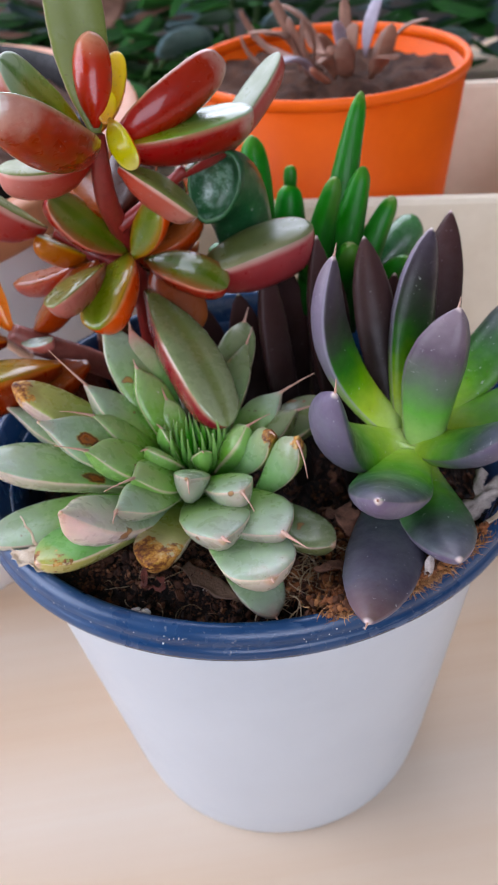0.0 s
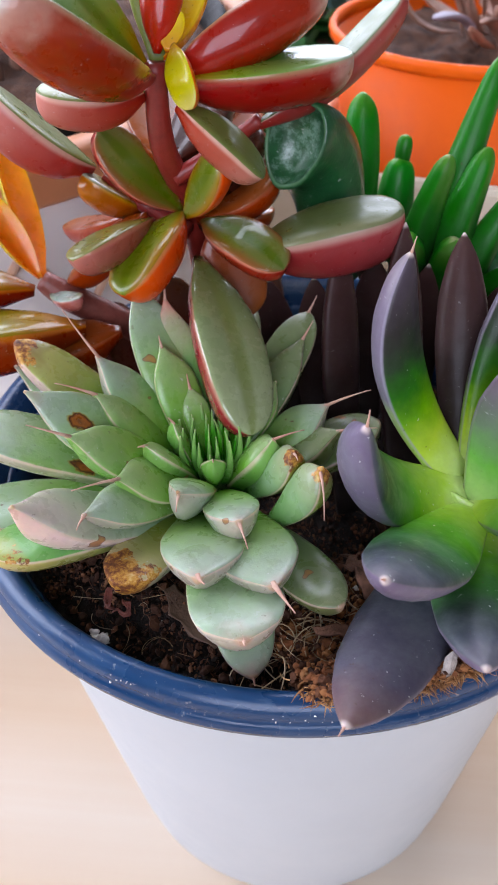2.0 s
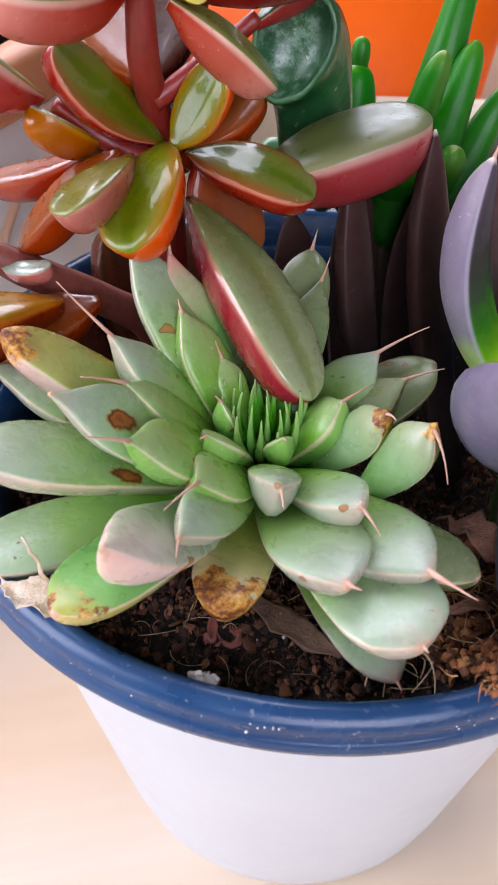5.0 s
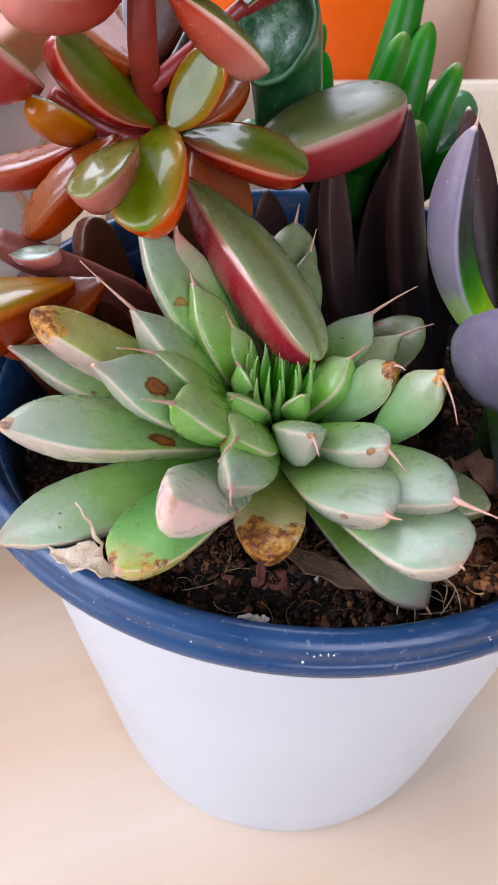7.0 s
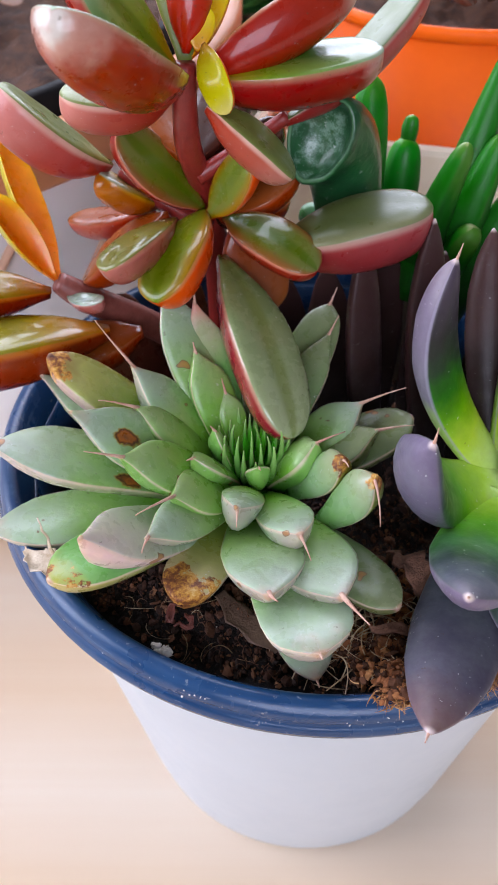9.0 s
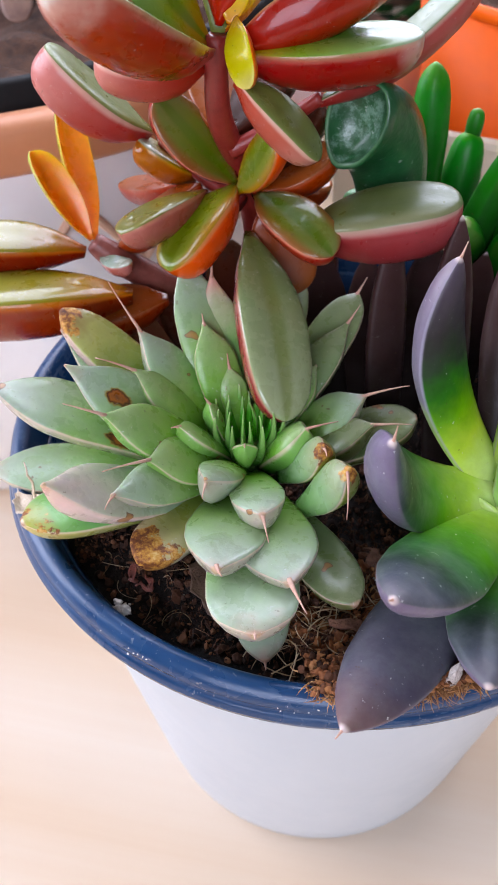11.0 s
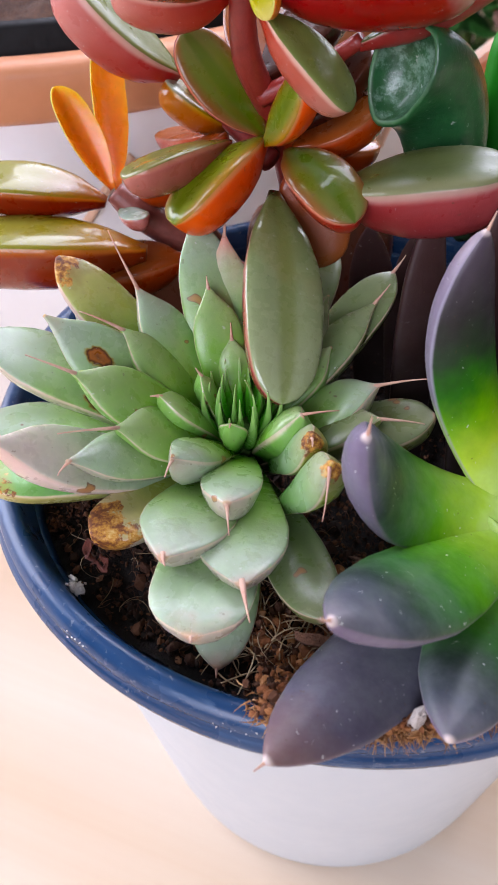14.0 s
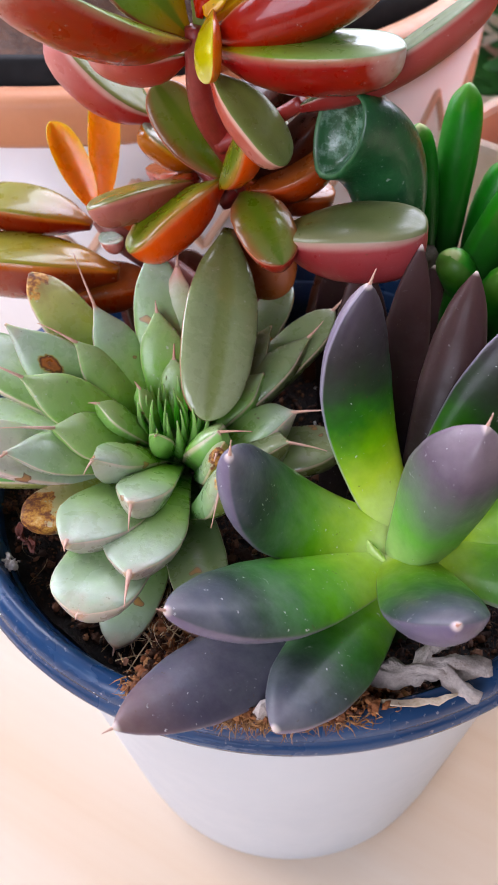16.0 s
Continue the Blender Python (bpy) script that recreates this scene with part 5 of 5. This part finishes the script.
boat((-0.0445, -0.0010, 0.1535), (-0.0830, -0.0195, 0.1545), 0.0145, pep_side, start=0.0, bend=0.03, thick=0.0130, up=(0.0, 0.20, 0.95))
boat(SIDE + (0, 0, 0.001), (-0.0885, -0.0065, 0.1592), 0.0118, pep_side, bend=0.06, up=(0.0, 0.05, 1.0))
boat(SIDE + (0, 0, 0.001), (-0.0690, 0.0080, 0.1770), 0.0062, pep_amber, up=(0.75, -0.2, 0.35), thick=0.0022, cup=0.8)
boat(SIDE + (0, 0, 0.001), (-0.0730, 0.0285, 0.1785), 0.0066, pep_amber, thick=0.0022, up=(0.9, -0.4, 0.3), cup=0.8)
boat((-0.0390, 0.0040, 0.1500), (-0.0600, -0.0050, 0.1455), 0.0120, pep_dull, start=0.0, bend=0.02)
# Added low leaves, coloured near-black for the shade inside the pot.
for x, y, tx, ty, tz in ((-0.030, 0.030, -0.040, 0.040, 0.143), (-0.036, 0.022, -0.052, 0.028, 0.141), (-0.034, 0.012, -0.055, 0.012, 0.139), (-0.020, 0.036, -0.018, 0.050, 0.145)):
    boat((x, y, 0.106), (tx, ty, tz), 0.0115, pep_shade_fill, start=0.0)
boat(SIDE, (-0.0460, 0.0010, 0.1585), 0.0044, pep_mauve, start=0.001)

# ---- finger-leaved jade plant ----
jade = thing("finger_leaved_jade", (0.020, 0.045, 0.124), "green jade plant with finger and trumpet shaped leaves", "succulent")
tube("stem", [(0.020, 0.046, 0.104), (0.020, 0.045, 0.134), (0.022, 0.045, 0.148)], [0.0050, 0.0046, 0.0040], stem_brown, jade)
tube("stem", [(0.020, 0.045, 0.136), (0.012, 0.042, 0.146), (0.007, 0.040, 0.155)], [0.0034, 0.0032, 0.0030], stem_brown, jade)


def finger(base, tip, width, mat=finger_green, bend=0.03, flat=0.85, **more):
    return leaf(jade, mat, base, tip, width, width * flat, bend=bend, profile=more.pop("profile", FINGER), top=0.48, keel=1.0, rings=20, segs=16, ripple=0.05, **more)


def trumpet(base, mouth, facing, r0, r1, depth):
    """A tube that widens into a dished mouth."""
    base, mouth, facing = np.array(base, float), np.array(mouth, float), unit(facing)
    bend_at = mouth - facing * np.linalg.norm(mouth - base) * 0.5
    verts, faces, uvs, segs, rows = [], [], [], 30, []
    steps = [(t, None) for t in np.linspace(0, 1, 16)]
    for t, _ in steps:
        c = bez(base, bend_at, mouth, t)
        tan = unit(2 * (1 - t) * (bend_at - base) + 2 * t * (mouth - bend_at))
        rows.append((c, tan, r0 + (r1 - r0) * math.sin(t * math.pi / 2), 0.3 + 0.5 * t))
    tan = facing
    rows += [(mouth + tan * 0.0004, tan, r1 * 0.96, 0.9), (mouth + tan * 0.0003, tan, r1 * 0.90, 1.0)]
    rows += [(mouth - tan * depth * math.sin(q), tan, r1 * 0.87 * math.cos(q), 1.3) for q in np.linspace(0.15, 1.5, 8)]
    for c, tan, r, _ in rows:
        a = unit(np.cross(tan, (0.2, 0.1, 1)))
        b = np.cross(a, tan)
        for j in range(segs):
            g = 2 * math.pi * j / segs
            w = 1 + 0.10 * math.cos(2 * g + 0.6) + 0.05 * math.sin(3 * g) + 0.05 * noise.noise((math.cos(g) * 2.2, math.sin(g) * 2.2, r * 300))
            verts.append(c + (a * math.cos(g) * 0.80 + b * math.sin(g) * 1.22) * r * w)
    for i in range(len(rows) - 1):
        for j in range(segs):
            k = (j + 1) % segs
            faces.append((i * segs + j, i * segs + k, (i + 1) * segs + k, (i + 1) * segs + j))
            uvs += [(rows[i][3], 0.25), (rows[i][3], 0.25), (rows[i + 1][3], 0.25), (rows[i + 1][3], 0.25)]
    faces.append(tuple((len(rows) - 1) * segs + j for j in range(segs)))
    uvs += [(1.3, 0.25)] * segs
    return mesh_ob("trumpet_leaf", verts, faces, trumpet_skin, jade, "trumpet leaf with a dished wet-looking mouth", uvs)


trumpet((0.002, 0.034, 0.160), (-0.0046, 0.0222, 0.1858), (-0.36, -0.84, 0.24), 0.0056, 0.0080, 0.0046)
finger((0.004, 0.046, 0.148), (-0.0010, 0.0470, 0.1790), 0.0080)
finger((0.006, 0.052, 0.146), (0.0043, 0.0571, 0.1850), 0.0086)
finger((0.013, 0.054, 0.146), (0.0142, 0.0607, 0.1695), 0.0090)
finger((0.0142, 0.0600, 0.1660), (0.0147, 0.0612, 0.1745), 0.0040)
spear = dict(profile=SPEAR)
finger((0.022, 0.040, 0.138), (0.0338, 0.0538, 0.1950), 0.0112, **spear)
finger((0.024, 0.038, 0.138), (0.0335, 0.0440, 0.1790), 0.0120, **spear)
finger((0.018, 0.038, 0.142), (0.0256, 0.0370, 0.1795), 0.0105, **spear)
finger((0.026, 0.037, 0.136), (0.0414, 0.0435, 0.1706), 0.0112, **spear)
finger((0.030, 0.042, 0.138), (0.0496, 0.0525, 0.1600), 0.0120, finger_deep)
finger((0.020, 0.040, 0.146), (0.0180, 0.0290, 0.1640), 0.0090)
finger((0.024, 0.038, 0.140), (0.0290, 0.0300, 0.1640), 0.0080)
finger((0.028, 0.040, 0.138), (0.0450, 0.0330, 0.1570), 0.0085)
finger((0.006, 0.042, 0.148), (-0.0080, 0.0330, 0.1640), 0.0085, finger_deep)

# ---- things behind ----
tray = thing("cream_box", (0.034, 0.19, TABLE_Z), "cream box holding an orange pot", "box")
T = Matrix.Translation((0.034, 0.120, 0)) @ pose(0, 0, 0, 0, 0, -7)


def tray_wall(lo, hi, nm):
    bm = bmesh.new()
    block(bm, lo, hi, 0.0025)
    bm.transform(T)
    part(nm, bm, cream_box, tray)


tray_wall((-0.070, 0.0, TABLE_Z), (0.094, 0.005, 0.138), "front_panel")
tray_wall((-0.070, 0.136, TABLE_Z), (0.094, 0.141, 0.138), "back_panel")
tray_wall((-0.070, 0.005, TABLE_Z), (-0.065, 0.136, 0.138), "side_panel")
tray_wall((0.089, 0.005, TABLE_Z), (0.094, 0.136, 0.138), "side_panel")
tray_wall((-0.065, 0.005, TABLE_Z), (0.089, 0.136, 0.0125), "bottom_panel")

OX, OY, OB = 0.034, 0.190, 0.0125
orange = thing("orange_pot", (OX, OY, OB), "round orange plastic pot with a withered plant", "flower pot")
lathe("body", [(0.0, 0.0), (0.038, 0.0), (0.040, 0.003), (0.0430, 0.04), (0.0560, 0.1525), (0.0545, 0.1525), (0.041, 0.04), (0.0, 0.03)],
      orange_plastic, orange, at=(OX, OY, OB), segs=96, closed=False)
lathe("rim", [(0.0548, 0.1527), (0.0562, 0.1527), (0.0574, 0.1535), (0.0577, 0.1557), (0.0570, 0.1571), (0.0555, 0.1570), (0.0547, 0.1555)], orange_plastic, orange, at=(OX, OY, OB), segs=96)
verts, faces = [(OX, OY, OB + 0.1475)], []
for i in range(1, 25):
    for j in range(72):
        a, r = 2 * math.pi * j / 72, 0.0540 * i / 24
        x, y = OX + r * math.cos(a), OY + r * math.sin(a)
        verts.append((x, y, OB + 0.1475 + 0.005 * noise.fractal((x * 60, y * 60, 1), 0.9, 2, 5)))
for j in range(72):
    faces.append((0, 1 + j, 1 + (j + 1) % 72))
for i in range(23):
    for j in range(72):
        k, g = (j + 1) % 72, 1 + i * 72
        faces.append((g + j, g + 72 + j, g + 72 + k, g + k))
soil_brown = plain_material("brown_soil", (0.020, 0.007, 0.003), (0.15, 0.060, 0.027), 150, 0.85, 0.95, 0.8, distance=0.002)
tagged(mesh_ob("brown_soil", verts, faces, soil_brown), "dry brown soil in the orange pot", "soil", kind="stuff")
dead = thing("withered_plant", (OX, OY, OB + 0.1485), "withered brown and mauve plant in the orange pot", "plant")
for i in range(26):
    a, r = random.uniform(0, 6.28), random.uniform(0.010, 0.046)
    b = np.array([OX + 0.006 + 0.5 * r * math.cos(a), OY + 0.004 + 0.5 * r * math.sin(a), OB + 0.1515])
    e = np.array([OX + 0.002 + r * math.cos(a), OY + 0.003 + r * math.sin(a), OB + 0.1555 + random.uniform(0.0, 0.020)])
    leaf(dead, random.choice((wither, wither, wither, wither_grey)), b, e, random.uniform(0.004, 0.009), random.uniform(0.0012, 0.0024), bend=random.uniform(-0.25, 0.30), profile=OVAL, rings=9, segs=8)
for p in (((-0.006, 0.001, 0.158), (-0.012, 0.004, 0.170), (-0.020, 0.007, 0.186)), ((0.009, 0.007, 0.158), (0.008, -0.005, 0.168), (0.0, -0.022, 0.173))):
    tube("stalk", [(OX + a, OY + b, OB + c - 0.0085) for a, b, c in p], [0.0026, 0.0023, 0.0019], wither, dead, segs=8, lump=0.3)

planter = thing("white_planter", (-0.181, 0.142, TABLE_Z), "round white planter with a terracotta band and zigzag lines", "planter")
PX, PY, PR = -0.181, 0.142, 0.140
lathe("body", [(0.0, TABLE_Z), (PR - 0.034, TABLE_Z), (PR - 0.028, 0.0125), (PR - 0.009, 0.085), (PR - 0.001, 0.154), (PR - 0.006, 0.154), (PR - 0.014, 0.085), (PR - 0.033, 0.0150), (0.0, 0.0150)],
      planter_white, planter, at=(PX, PY, 0), segs=128, closed=False)
lathe("band", [(PR - 0.001, 0.1542), (PR + 0.0015, 0.1565), (PR + 0.002, 0.1660), (PR + 0.001, 0.1680), (PR - 0.007, 0.1680), (PR - 0.009, 0.166), (PR - 0.008, 0.1542)], planter_clay, planter, "terracotta coloured band", at=(PX, PY, 0), segs=128)
for i in range(48):
    a0, a1 = 2 * math.pi * i / 48, 2 * math.pi * (i + 1) / 48
    z0, z1 = (0.118, 0.143) if i % 2 else (0.143, 0.118)
    def on(a, z):
        r = np.interp(z, [0.085, 0.154], [PR - 0.009, PR - 0.001]) + 0.0004
        return (PX + r * math.cos(a), PY + r * math.sin(a), z)
    tube("painted_line", [on(a0, z0), on((a0 + a1) / 2, (z0 + z1) / 2), on(a1, z1)], [0.0013, 0.0013, 0.0013], line_paint, planter, segs=6)
NX, NY = PX + 0.002, PY - 0.002
nursery = thing("black_nursery_pot", (NX, NY, 0.0150), "black plastic nursery pot with brown soil", "flower pot")
lathe("body", [(0.0, 0.0), (0.096, 0.0), (0.119, 0.137), (0.1175, 0.137), (0.094, 0.004), (0.0, 0.004)], black_plastic, nursery, at=(NX, NY, 0.0150), segs=72, closed=False)
lathe("rim", [(0.1178, 0.1372), (0.1235, 0.1382), (0.1250, 0.1570), (0.1225, 0.1582), (0.1178, 0.154)], black_plastic, nursery, at=(NX, NY, 0.0150), segs=96)
verts, faces = [(NX, NY, 0.165)], []
for i in range(1, 31):
    for j in range(90):
        a, r = 2 * math.pi * j / 90, 0.1172 * i / 30
        verts.append((NX + r * math.cos(a), NY + r * math.sin(a), 0.165 + 0.006 * noise.fractal((r * math.cos(a) * 60, r * math.sin(a) * 60, 5), 0.9, 2, 5)))
for j in range(90):
    faces.append((0, 1 + j, 1 + (j + 1) % 90))
for i in range(29):
    for j in range(90):
        k, g = (j + 1) % 90, 1 + i * 90
        faces.append((g + j, g + 90 + j, g + 90 + k, g + k))
tagged(mesh_ob("nursery_soil", verts, faces, soil_brown), "coarse brown soil in the black nursery pot", "soil", kind="stuff")
dried = thing("dried_plant", (NX + 0.045, NY - 0.008, 0.165), "dried brown stalks and curled leaves in the nursery pot", "plant")
for i in range(7):
    a = i * 2.4
    x, y = NX + 0.045 + 0.012 * math.cos(a), NY - 0.008 + 0.020 * math.sin(a)
    up = random.uniform(0.028, 0.060)
    tube("stalk", [(x, y, 0.162), (x + 0.004 * math.cos(a), y + 0.004 * math.sin(a), 0.165 + 0.5 * up), (x + 0.012 * math.cos(a + 1), y + 0.010 * math.sin(a + 1), 0.165 + up)], [0.0024, 0.0020, 0.0012], wither, dried, segs=8, lump=0.3)
    for k in range(3):
        b = np.array([x + 0.004 * math.cos(a), y + 0.004 * math.sin(a), 0.165 + up * (0.3 + 0.25 * k)])
        g = random.uniform(0, 6.28)
        leaf(dried, wither, b, b + (0.018 * math.cos(g), 0.018 * math.sin(g), random.uniform(-0.012, 0.004)), random.uniform(0.006, 0.010), 0.0012, bend=random.uniform(-0.2, 0.3), profile=OVAL, rings=9, segs=8)
bm = bmesh.new()
block(bm, (-0.0065, -0.0005, 0.0), (0.0065, 0.0005, 0.042), 0.0004)
bm.transform(pose(-0.1270, 0.0243, 0.162, 0, 0, 28))
tagged(part("plant_label", bm, label_white), "blank white plastic plant label", "plant label")


def bush(name, at, radius, height, count, mats, label, size):
    """A leafy pot plant behind."""
    holder = thing(name, at, label, "plant")
    at = np.array(at, float)
    for i in range(7):
        a = i * 2.4
        tube("stem", [at, at + (0.3 * radius * math.cos(a), 0.3 * radius * math.sin(a), height * 0.5), at + (0.7 * radius * math.cos(a), 0.7 * radius * math.sin(a), height * 0.85)], [0.003, 0.0025, 0.0015], stem_green, holder, segs=6)
    for i in range(count):
        a, q, h = random.uniform(0, 6.28), radius * math.sqrt(random.random()), height * random.uniform(0.18, 1.0)
        b = at + (q * math.cos(a), q * math.sin(a), h)
        d = unit((math.cos(a) + random.uniform(-0.7, 0.7), math.sin(a) + random.uniform(-0.7, 0.7), random.uniform(-0.4, 0.7)))
        ln = random.uniform(*size)
        leaf(holder, random.choice(mats), b, b + d * ln, ln * random.uniform(0.5, 0.75), 0.0012, bend=random.uniform(-0.12, 0.02), profile=OVAL, rings=7, segs=8)


bush("leafy_plant", (-0.02, 0.60, TABLE_Z), 0.18, 0.24, 560, (foliage, foliage, foliage, foliage_blue), "dark green leafy plant standing on the table", (0.030, 0.058))
bush("blue_green_plant", (-0.30, 0.58, TABLE_Z), 0.14, 0.21, 260, (foliage, foliage_blue, wither), "blue-green leafy plant with brown leaves", (0.035, 0.06))
bush("leafy_plant", (0.27, 0.66, TABLE_Z), 0.12, 0.22, 220, (foliage, foliage, foliage_blue), "dark green leafy plant behind the orange pot", (0.04, 0.065))
# Added foliage that stands for the dark gap left of the cream box.
bush("low_leafy_filler", (-0.115, 0.44, TABLE_Z), 0.085, 0.13, 260, (foliage, foliage, foliage, wither), "low leafy filler added in the dark gap between planter and cream box", (0.022, 0.040))
